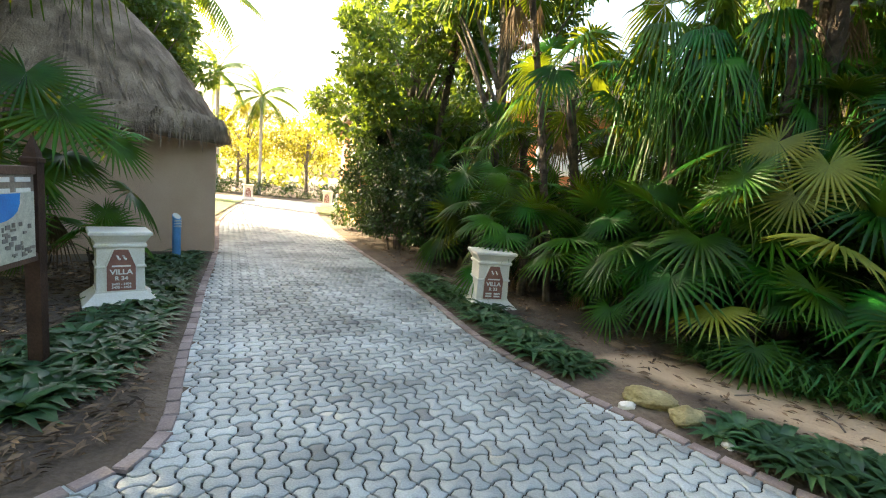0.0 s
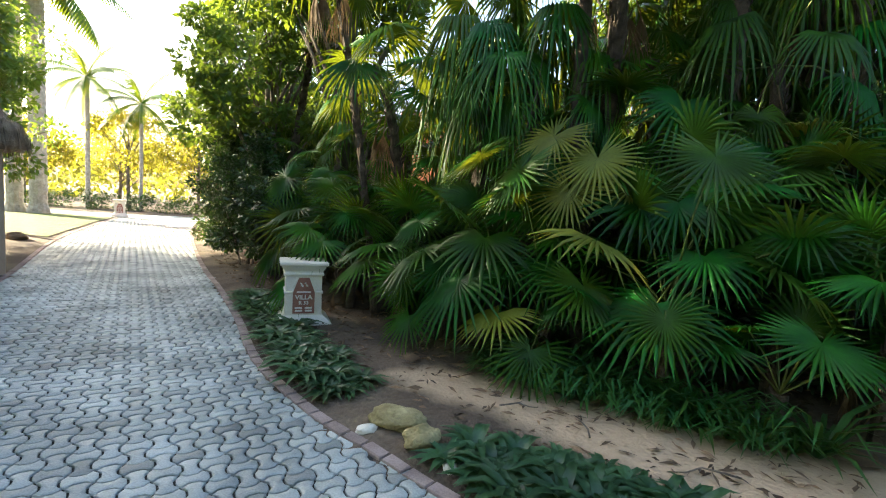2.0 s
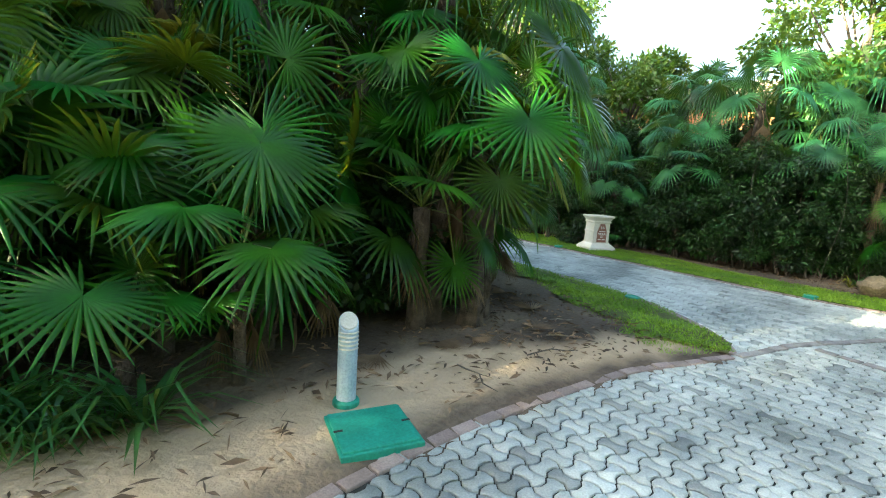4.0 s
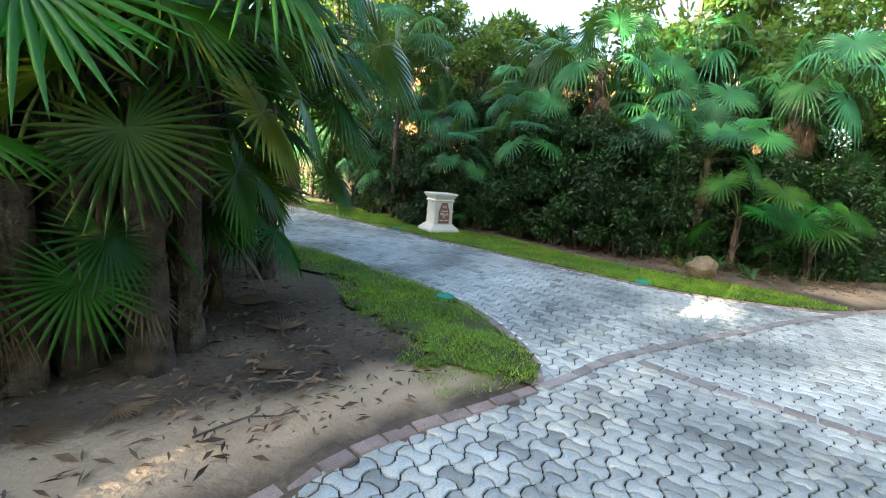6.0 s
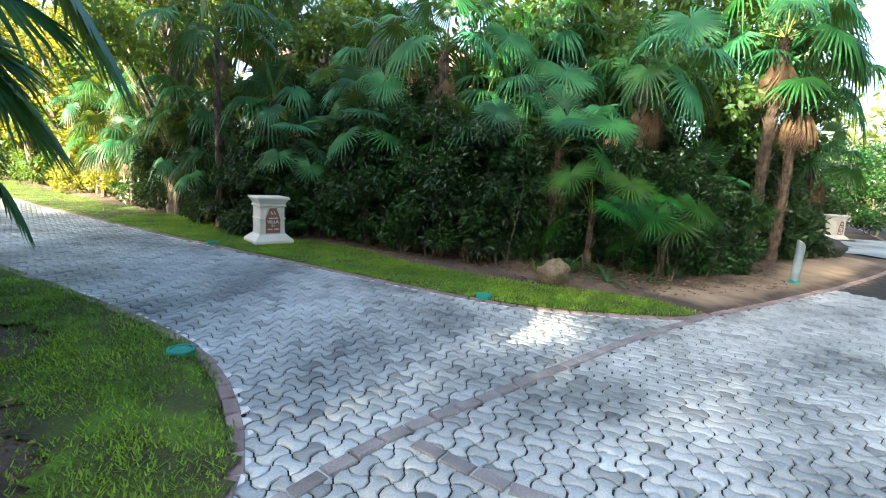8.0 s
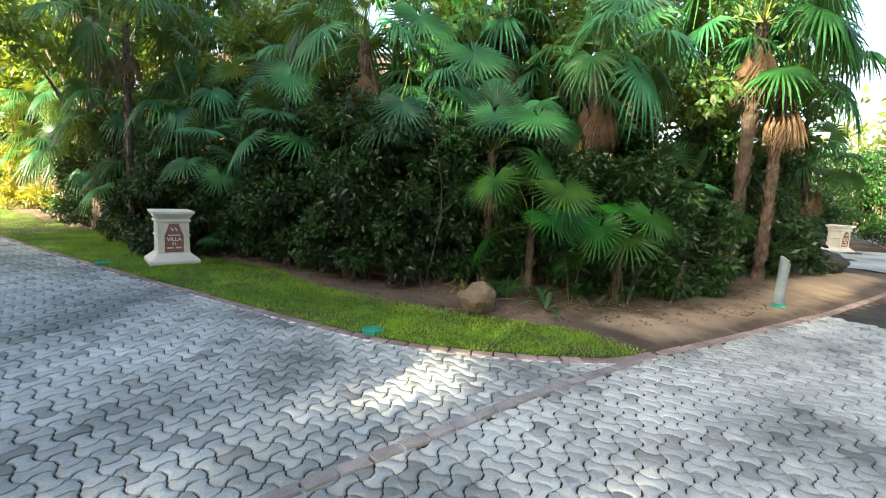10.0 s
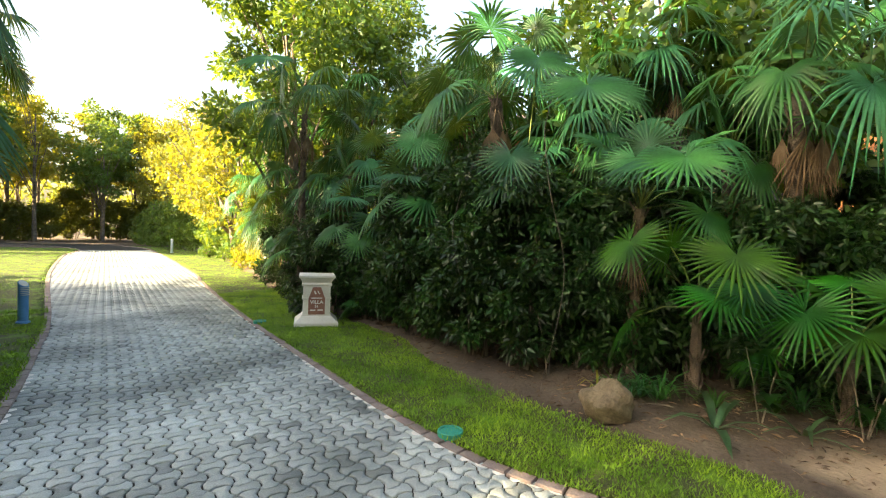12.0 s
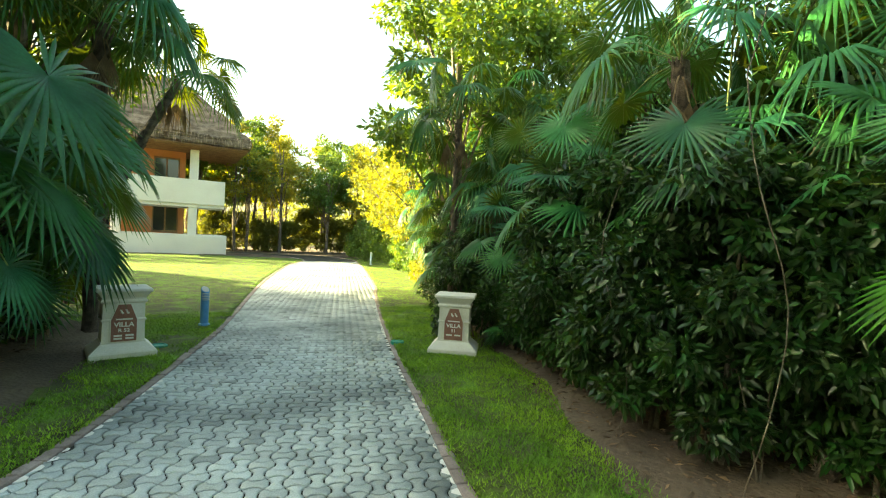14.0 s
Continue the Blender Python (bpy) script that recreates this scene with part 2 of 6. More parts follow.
def tube(points, radii, sides=7, rough=0.0, rng=None):
    """Vertices and faces of a tapered tube along points."""
    pts = [Vector(p) for p in points]
    verts, faces = [], []
    for i, p in enumerate(pts):
        d = (pts[min(i + 1, len(pts) - 1)] - pts[max(i - 1, 0)]).normalized()
        a = d.orthogonal().normalized() if abs(d.z) < 0.95 else Vector((1, 0, 0))
        a = (a - d * a.dot(d)).normalized()
        b = d.cross(a)
        for k in range(sides):
            t = 2 * math.pi * k / sides
            r = radii[i] * (1 + (rng.uniform(-rough, rough) if rng else 0))
            verts.append(p + (a * math.cos(t) + b * math.sin(t)) * r)
    for i in range(len(pts) - 1):
        for k in range(sides):
            faces.append((i * sides + k, i * sides + (k + 1) % sides, (i + 1) * sides + (k + 1) % sides, (i + 1) * sides + k))
    faces.append(tuple(range(sides))[::-1])
    faces.append(tuple(range((len(pts) - 1) * sides, len(pts) * sides)))
    return verts, faces


def join(pieces):
    verts, faces = [], []
    for v, f in pieces:
        o = len(verts)
        verts.extend(v)
        faces.extend(tuple(i + o for i in face) for face in f)
    return verts, faces


def inside(poly, x, y):
    """Which points lie inside a polygon (arrays)."""
    x, y = np.asarray(x, float), np.asarray(y, float)
    r = np.zeros(x.shape, bool)
    n = len(poly)
    for i in range(n):
        (x1, y1), (x2, y2) = poly[i], poly[(i + 1) % n]
        if y1 == y2:
            continue
        c = ((y1 > y) != (y2 > y)) & (x < (x2 - x1) * (y - y1) / (y2 - y1) + x1)
        r ^= c
    return r


def line_dist(line, x, y):
    """Distance of points from a polyline."""
    best = np.full(np.shape(x), 1e9)
    for (x1, y1), (x2, y2) in zip(line, line[1:]):
        dx, dy = x2 - x1, y2 - y1
        k = np.clip(((x - x1) * dx + (y - y1) * dy) / (dx * dx + dy * dy), 0, 1)
        best = np.minimum(best, np.hypot(x - x1 - k * dx, y - y1 - k * dy))
    return best


def smooth_line(line, step=0.3):
    """A polyline resampled along a Catmull-Rom curve."""
    p = [np.array(q, float) for q in line]
    p = [2 * p[0] - p[1]] + p + [2 * p[-1] - p[-2]]
    out = []
    for i in range(1, len(p) - 2):
        n = max(2, int(np.linalg.norm(p[i + 1] - p[i]) / step))
        for k in range(n):
            t = k / n
            q = 0.5 * (2 * p[i] + (p[i + 1] - p[i - 1]) * t + (2 * p[i - 1] - 5 * p[i] + 4 * p[i + 1] - p[i + 2]) * t * t
                       + (3 * p[i] - p[i - 1] - 3 * p[i + 1] + p[i + 2]) * t ** 3)
            out.append((float(q[0]), float(q[1])))
    out.append(tuple(float(v) for v in p[-2]))
    return out


# ---- plan of the roads ----
EDGE_C_WEST = smooth_line([(-14, 0.1), (-5, 0.8), (-2.7, 1.3), (-1.95, 1.72), (-1.64, 2.1), (-1.53, 2.52), (-1.84, 3.21), (-2.14, 3.85),
                           (-2.55, 4.79), (-3.1, 6.0), (-4.4, 9.0), (-6.8, 14.1), (-9.0, 20.2), (-10.2, 24.0)])
EDGE_C_EAST = smooth_line([(-6.9, 24.4), (-5.25, 19.2), (-3.78, 15.1), (-1.99, 10.63), (-0.91, 8.22), (-0.13, 6.38), (0.47, 4.82), (1.14, 3.69),
                           (1.52, 3.24), (1.95, 2.7), (2.35, 2.32), (2.9, 2.05), (3.5, 1.92), (4.4, 1.87), (5.32, 1.77), (6.0, 1.63),
                           (6.65, 1.44), (7.47, 1.17), (8.0, 0.86), (8.58, 0.53)])
EDGE_B_WEST = smooth_line([(8.62, 0.54), (9.07, 0.69), (9.58, 1.08), (10.08, 1.63), (10.45, 2.3), (10.9, 3.5), (11.42, 5.1), (12.03, 7.1),
                           (14.0, 14.8), (16.5, 22.8), (18.6, 28.5), (17.0, 34.0), (8.0, 40.0)])
EDGE_B_EAST = smooth_line([(13.05, -2.74), (12.72, -2.3), (12.52, -1.4), (12.48, -0.5), (12.75, 0.68), (13.22, 2.16), (13.92, 4.31),
                           (14.9, 7.1), (16.25, 10.7), (17.3, 13.4), (20.9, 24.4), (22.3, 31.0), (20.0, 37.5), (10.0, 44.0)])
BAND = smooth_line([(8.6, 0.5), (9.49, 0.07), (10.0, -0.3), (11.0, -1.06), (11.55, -1.47), (12.0, -1.84), (13.05, -2.76)])
EDGE_A_EAST = smooth_line([(13.08, -2.79), (13.85, -3.63), (15.1, -4.9), (16.0, -5.8), (19.0, -8.4), (24.0, -11.6), (34.0, -16.0)])
SOUTH_A = [(34, -20), (24, -15.8), (17, -11.5), (11, -6.5), (6, -4.2), (0, -3.6), (-14, -3.8)]
PAVED = EDGE_C_WEST[::-1] + SOUTH_A[::-1] + EDGE_A_EAST[::-1] + EDGE_B_EAST + EDGE_B_WEST[::-1] + EDGE_C_EAST[::-1]
CROSS_ROAD = [(-45, 26.2), (-14, 24.8), (-10.2, 24.0), (-6.9, 24.4), (2, 24.6), (14, 24.0), (14, 26.8), (-4, 27.6), (-14, 28), (-45, 29.4)]
LAWN_WEST = [(8.0, 1.0), (8.2, 0.8), (8.6, 0.62)] + [p for p in EDGE_B_WEST if p[1] < 29] + [(14, 31), (3, 31), (4.5, 17), (8.6, 9.5), (9.6, 8.2), (10.3, 6.6), (10.45, 5.5), (10.3, 4.6), (10.1, 3.9), (9.95, 3.3), (9.35, 2.65), (8.85, 2.05), (8.35, 1.5)]
LAWN_EAST = [p for p in EDGE_B_EAST if p[1] < 32] + [(24.8, 30), (22.8, 22), (19.0, 13), (17.2, 9), (16.0, 5.6), (15.3, 3.8), (14.85, 2.2), (14.15, 1.2), (13.75, -0.3), (13.6, -1.2), (13.45, -2.2)]
LAWN_C_WEST = [(-7.2, 14.4), (-9.2, 20.2), (-10.4, 24), (-14, 24.6), (-22, 25), (-20, 19), (-12, 16.5)]
LAWN_C_EAST = [(-5.05, 18.9), (-6.7, 24.2), (-2, 24.4), (-3.4, 19)]
SAND = [(1.3, 4.5), (2.3, 3.5), (3.2, 2.5), (4.3, 2.0), (6.0, 1.75), (7.4, 1.25), (8.3, 0.8), (8.66, 0.62), (8.98, 0.85), (8.9, 1.25), (8.5, 1.6), (7.9, 1.8), (7.3, 2.2), (6.6, 2.7), (6.0, 2.8), (4.6, 3.0), (3.4, 4.1), (2.2, 4.8)]

SAND_EAST = [(13.2, -2.9), (13.7, -2.0), (14.2, -2.2), (15.0, -3.5), (15.9, -4.4), (18.2, -5.8), (20.5, -7.6), (19.5, -8.6), (16.2, -5.9), (14.2, -3.9)]

# ---- ground: one sheet to the horizon ----
def build_ground():
    gx = np.concatenate([[-900, -300, -120, -60], np.arange(-26, 36, 0.22), [60, 120, 300, 900]])
    gy = np.concatenate([[-900, -300, -120, -60], np.arange(-20, 46, 0.22), [60, 120, 300, 900]])
    X, Y = np.meshgrid(gx, gy)
    edges = [EDGE_C_WEST, EDGE_C_EAST, EDGE_B_WEST, EDGE_B_EAST, EDGE_A_EAST]
    road = inside(PAVED, X, Y) | inside(CROSS_ROAD, X, Y)
    d = np.minimum.reduce([line_dist(e[::3] + [e[-1]], X, Y) for e in edges])
    bumps = 0.018 * np.sin(1.9 * X + 0.7 * Y) * np.sin(1.3 * Y - 0.4 * X) + 0.012 * np.sin(5.1 * X) * np.sin(4.3 * Y + X)
    Z = np.where(road, -0.022, 0.012 + np.minimum(d, 1.0) * (0.03 + bumps))
    for p in (LAWN_WEST, LAWN_EAST, LAWN_C_WEST, LAWN_C_EAST):
        Z = np.where(inside(p, X, Y) & ~road, 0.0, Z)
    Z[(np.abs(X) > 50) | (np.abs(Y) > 50)] = 0.0
    h, w = X.shape
    idx = np.arange(h * w).reshape(h, w)
    a, b, c, e = idx[:-1, :-1].ravel(), idx[:-1, 1:].ravel(), idx[1:, 1:].ravel(), idx[1:, :-1].ravel()
    tris = np.concatenate([np.stack([a, b, c], 1), np.stack([a, c, e], 1)])
    me = tri_soup("ground", np.stack([X.ravel(), Y.ravel(), Z.ravel()], 1), tris, M_SOIL)
    me.polygons.foreach_set("use_smooth", [True] * len(me.polygons))
    sand = me.attributes.new("sand", "FLOAT", "POINT")
    s = np.where(inside(SAND, X, Y), 1.0, 0.0) * np.clip(line_dist(SAND + SAND[:1], X, Y) / 0.35, 0, 1)
    s = np.maximum(s, np.where(inside(SAND_EAST, X, Y), 0.5, 0.0) * np.clip(line_dist(SAND_EAST + SAND_EAST[:1], X, Y) / 0.3, 0, 1))
    sand.data.foreach_set("value", s.ravel().astype(np.float32))
    ob = new("ground", me)
    tagged(ob, "bare brown sandy soil strewn with dry leaves", "ground", kind="structure")


# bare sand shows where few leaves fall
nt = M_SOIL.node_tree
att = nt.nodes.new("ShaderNodeAttribute")
att.attribute_name = "sand"
nz = nt.nodes.new("ShaderNodeTexNoise")
nz.inputs["Scale"].default_value, nz.inputs["Detail"].default_value = 1.8, 6
mul = nt.nodes.new("ShaderNodeMath")
mul.operation = "MULTIPLY_ADD"
mul.inputs[1].default_value = 1.75
add = nt.nodes.new("ShaderNodeMath")
add.operation = "ADD"
add.use_clamp = True
add.inputs[1].default_value = -0.75
mx = nt.nodes.new("ShaderNodeMix")
mx.data_type = "RGBA"
mx.inputs[7].default_value = (0.46, 0.35, 0.235, 1)
base_in = nt.nodes["Principled BSDF"].inputs["Base Color"]
src = base_in.links[0].from_socket
gco = nt.nodes.new("ShaderNodeTexCoord")
nt.links.new(gco.outputs["Object"], nz.inputs["Vector"])
nt.links.new(att.outputs["Fac"], mul.inputs[0])
nt.links.new(nz.outputs["Fac"], mul.inputs[2])
nt.links.new(mul.outputs[0], add.inputs[0])
nt.links.new(add.outputs[0], mx.inputs[0])
nt.links.new(src, mx.inputs[6])
nt.links.new(mx.outputs[2], base_in)
build_ground()


def flat_sheet(name, poly, z, mat, label, category, parent=None):
    bm = bmesh.new()
    f = bm.faces.new([bm.verts.new((x, y, z)) for x, y in poly])
    bmesh.ops.triangulate(bm, faces=[f])
    bmesh.ops.recalc_face_normals(bm, faces=bm.faces)
    me = bpy.data.meshes.new(name)
    bm.to_mesh(me)
    bm.free()
    if me.polygons[0].normal.z < 0:
        me.flip_normals()
    me.materials.append(mat)
    return tagged(new(name, me), label, category, kind="structure")


road = flat_sheet("road", PAVED, -0.0135, M_JOINT, "driveway of grey bone-shaped concrete pavers", "road")
cross = flat_sheet("cross_road", CROSS_ROAD, -0.004, M_PAVER, "sunlit grey paved cross road", "road")
SOIL_W = [(8.0, 1.0), (8.35, 1.5), (8.85, 2.05), (9.35, 2.65), (9.95, 3.3), (10.1, 3.9), (10.3, 4.6), (10.45, 5.5), (10.3, 6.6), (9.6, 8.2), (8.6, 9.5), (4.5, 17)]
SOIL_E = [(24.8, 30), (22.8, 22), (19.0, 13), (17.2, 9), (16.0, 5.6), (15.3, 3.8), (14.85, 2.2), (14.15, 1.2), (13.75, -0.3), (13.6, -1.2), (13.45, -2.2), (13.05, -2.7)]


def turf(x, y):
    """How far the turf is from its ragged, worn border with the soil; above 0: grass."""
    x, y = np.asarray(x), np.asarray(y)
    d = np.minimum(line_dist(SOIL_W, x, y), line_dist(SOIL_E, x, y))
    wob = 0.16 * np.sin(3.1 * x + 1.7 * y) + 0.12 * np.sin(7.3 * x - 5.9 * y) + 0.07 * np.sin(17 * x + 3) * np.sin(19 * y)
    worn = np.where((x < 9.4) & (y < 2.2), 0.35, 0.0) * (0.7 + 0.6 * np.sin(5 * x) * np.sin(6 * y))
    tip = np.clip(0.75 - np.hypot(x - 8.5, y - 0.6), 0, 1) * 0.9
    return d - 0.10 + wob * 0.5 - worn * 0.3 - tip


def lawn(name, poly, lo, hi, cell, edge, side):
    """A turf sheet with a ragged edge, cell by cell."""
    gx, gy = np.arange(lo[0], hi[0], cell), np.arange(lo[1], hi[1], cell)
    X, Y = np.meshgrid(gx, gy)
    Z = 0.03 + 0.006 * np.sin(9 * X) * np.sin(8 * Y)
    h, w = X.shape
    idx = np.arange(h * w).reshape(h, w)
    cx, cy = X[:-1, :-1] + cell / 2, Y[:-1, :-1] + cell / 2
    ok = (inside(poly, cx, cy) & (turf(cx, cy) > 0)).ravel()
    a, c, d, e = (q.ravel()[ok] for q in (idx[:-1, :-1], idx[:-1, 1:], idx[1:, 1:], idx[1:, :-1]))
    # the rim of the sheet follows the back of the bricks
    for (x1, y1), (x2, y2) in zip(edge, edge[1:]):
        dx, dy = x2 - x1, y2 - y1
        L = math.hypot(dx, dy)
        if L < 1e-6 or (x1 < 9.2 and side < 0):
            continue
        k = ((X - x1) * dx + (Y - y1) * dy) / (L * L)
        off = ((X - x1) * dy - (Y - y1) * dx) / L * side
        near = (k >= -0.01) & (k <= 1.01) & (np.abs(off) < 0.125)
        X = np.where(near, x1 + k * dx + side * 0.05 * dy / L, X)
        Y = np.where(near, y1 + k * dy - side * 0.05 * dx / L, Y)
        Z = np.where(near, 0.012, Z)
    me = tri_soup(name, np.stack([X.ravel(), Y.ravel(), Z.ravel()], 1), np.concatenate([np.stack([a, c, d], 1), np.stack([a, d, e], 1)]), M_LAWN)
    bm = bmesh.new()
    bm.from_mesh(me)
    bmesh.ops.delete(bm, geom=[v for v in bm.verts if not v.link_faces], context="VERTS")
    bm.to_mesh(me)
    bm.free()
    tagged(new(name, me), "short green lawn beside the paved road", "lawn", kind="structure")


lawn("lawn_1", LAWN_WEST, (2, 0.4), (19, 31.2), 0.09, EDGE_B_WEST, -1)
lawn("lawn_2", LAWN_EAST, (12.3, -2.9), (25, 32), 0.09, EDGE_B_EAST, 1)
for i, p in enumerate((LAWN_C_WEST, LAWN_C_EAST)):
    flat_sheet("lawn_%d" % (i + 3), p, 0.034, M_LAWN, "short green lawn beside the far end of the drive", "lawn")


def scatter(rng, poly, count):
    p = np.array(poly)
    lo, hi = p.min(0), p.max(0)
    q = rng.uniform(lo, hi, (count, 2))
    return q[inside(poly, q[:, 0], q[:, 1])]


def grass(name, poly, density, seed, near=None, hgt=0.027, worn=0.0):
    """Tufts of single blades over a lawn."""
    rng = np.random.default_rng(seed)
    p = np.array(near or poly)
    lo, hi = p.min(0), p.max(0)
    q = scatter(rng, near or poly, int(density * np.prod(hi - lo)))
    q = q[inside(poly, q[:, 0], q[:, 1])]
    patch = np.sin(q[:, 0] * 2.3 + 1) * np.sin(q[:, 1] * 2.0) + 0.6 * np.sin(q[:, 0] * 5.1) * np.sin(q[:, 1] * 6.3)
    patch += 0.7 * np.sin(q[:, 0] * 9.7 + 2 * np.sin(q[:, 1] * 3.1)) * np.sin(q[:, 1] * 8.3)
    q = q[rng.uniform(-2.1 + worn, 0.7 + 0.6 * worn, len(q)) < patch]
    q = q[turf(q[:, 0], q[:, 1]) > rng.uniform(-0.3, 0.12, len(q))]
    n = len(q)
    a = rng.uniform(0, 2 * np.pi, n)
    h = rng.uniform(0.5, 1.4, n) * hgt
    w = rng.uniform(0.003, 0.0065, n)
    lean = rng.uniform(0.3, 1.6, n) * h
    base = np.stack([q[:, 0], q[:, 1], np.full(n, 0.03)], 1)
    side = np.stack([-np.sin(a), np.cos(a), np.zeros(n)], 1) * w[:, None]
    tip = base + np.stack([np.cos(a) * lean, np.sin(a) * lean, h], 1)
    V = np.stack([base - side, base + side, tip], 1).reshape(-1, 3)
    me = tri_soup(name, V, np.arange(3 * n).reshape(-1, 3), M_GRASS)
    tagged(new(name, me), "thin green grass blades of the lawn", "grass", kind="stuff")


# ---- foliage generators ----
def fan_leaf(rng, start, hub, out, up, R, n=27, spread=5.0, cup=0.15, droop=0.25, fuse=0.38):
    """Petiole and pleated fan blade. out: the way the blade points from its hub; up: the side that faces the sky."""
    start, hub, out, up = (np.array(v, float) for v in (start, hub, out, up))
    f = out / np.linalg.norm(out)
    nrm = up - f * up.dot(f)
    nrm /= np.linalg.norm(nrm)
    s = np.cross(f, nrm)
    a = -spread / 2 + spread * (np.arange(n) + 0.5) / n + rng.normal(0, 0.012, n)
    da = spread / n
    L = R * (0.80 + 0.20 * np.cos(a / 2)) * rng.uniform(0.9, 1.06, n)
    fu = R * fuse * (0.75 + 0.25 * np.cos(a / 2))
    hang = droop * rng.uniform(0.6, 1.5, n)

    def at(ang, r, lift):
        p = hub + (np.cos(ang) * r)[:, None] * f + (np.sin(ang) * r)[:, None] * s + (lift - cup * r * r / R)[:, None] * nrm
        p[:, 2] -= hang * R * np.maximum(0, r / R - 0.3) ** 1.7 * 1.6
        return p
    half = fu * math.tan(da / 2)
    h = half * 0.8
    z = np.zeros(n)
    e1l, e1r, m1 = at(a - da / 2, fu, -h), at(a + da / 2, fu, -h), at(a, fu, h)
    r2 = fu + (L - fu) * 0.5
    w2 = np.arctan(half * 0.72 / r2)
    e2l, e2r, m2 = at(a - w2, r2, -h * 0.5), at(a + w2, r2, -h * 0.5), at(a, r2, h * 0.5)
    tip = at(a, L, z)
    V = np.concatenate([hub[None], e1l, e1r, m1, e2l, e2r, m2, tip])
    k = np.arange(n)
    i1l, i1r, im1, i2l, i2r, im2, it = (1 + j * n + k for j in range(7))
    o = np.zeros(n, int)
    T = np.concatenate([np.stack(t, 1) for t in ((o, i1l, im1), (o, im1, i1r), (i1l, i2l, im2), (i1l, im2, im1), (im1, im2, i2r), (im1, i2r, i1r), (i2l, it, im2), (im2, it, i2r))])
    # petiole, arched
    mid = (start + hub) / 2 + np.array([0, 0, 0.10 * np.linalg.norm(hub - start)])
    ring = []
    for p, r in ((start, 0.014), (mid, 0.010), (hub, 0.007)):
        for t in (0, 2.1, 4.2):
            ring.append(p + r * (math.cos(t) * s + math.sin(t) * nrm))
    o = len(V)
    V = np.concatenate([V, np.array(ring)])
    pt = []
    for j in range(2):
        for t in range(3):
            q = [o + j * 3 + t, o + j * 3 + (t + 1) % 3, o + (j + 1) * 3 + (t + 1) % 3, o + (j + 1) * 3 + t]
            pt += [(q[0], q[1], q[2]), (q[0], q[2], q[3])]
    return V, np.concatenate([T, np.array(pt)])


def palm_trunk(rng, h, r, lean=(0, 0), shag=1.0):
    """A fibrous tapered trunk with old leaf bases sticking out."""
    n = max(3, int(h / 0.22) + 1)
    pts = [(lean[0] * (i / n) ** 1.3, lean[1] * (i / n) ** 1.3, -0.08 + (h + 0.08) * i / n) for i in range(n + 1)]
    rad = [r * (1.35 if i == 0 else 1.0 + 0.12 * (i % 2)) * (1 - 0.18 * i / n) for i in range(n + 1)]
    pieces = [tube(pts, rad, 9, 0.14, rng)]
    for j in range(int(h / 0.055 * shag)):
        k = rng.uniform(0.12, 1) * n
        i = min(int(k), n - 1)
        p = Vector(pts[i]).lerp(Vector(pts[i + 1]), k - i)
        a = rng.uniform(0, 6.28)
        d = Vector((math.cos(a), math.sin(a), 0))
        q = p + d * r * 0.8
        e = q + d * rng.uniform(0.02, 0.07) + Vector((0, 0, rng.uniform(0.05, 0.2)))
        pieces.append(tube([q, (q + e) / 2 + d * 0.012, e], [0.02, 0.014, 0.005], 4))
    return join(pieces)


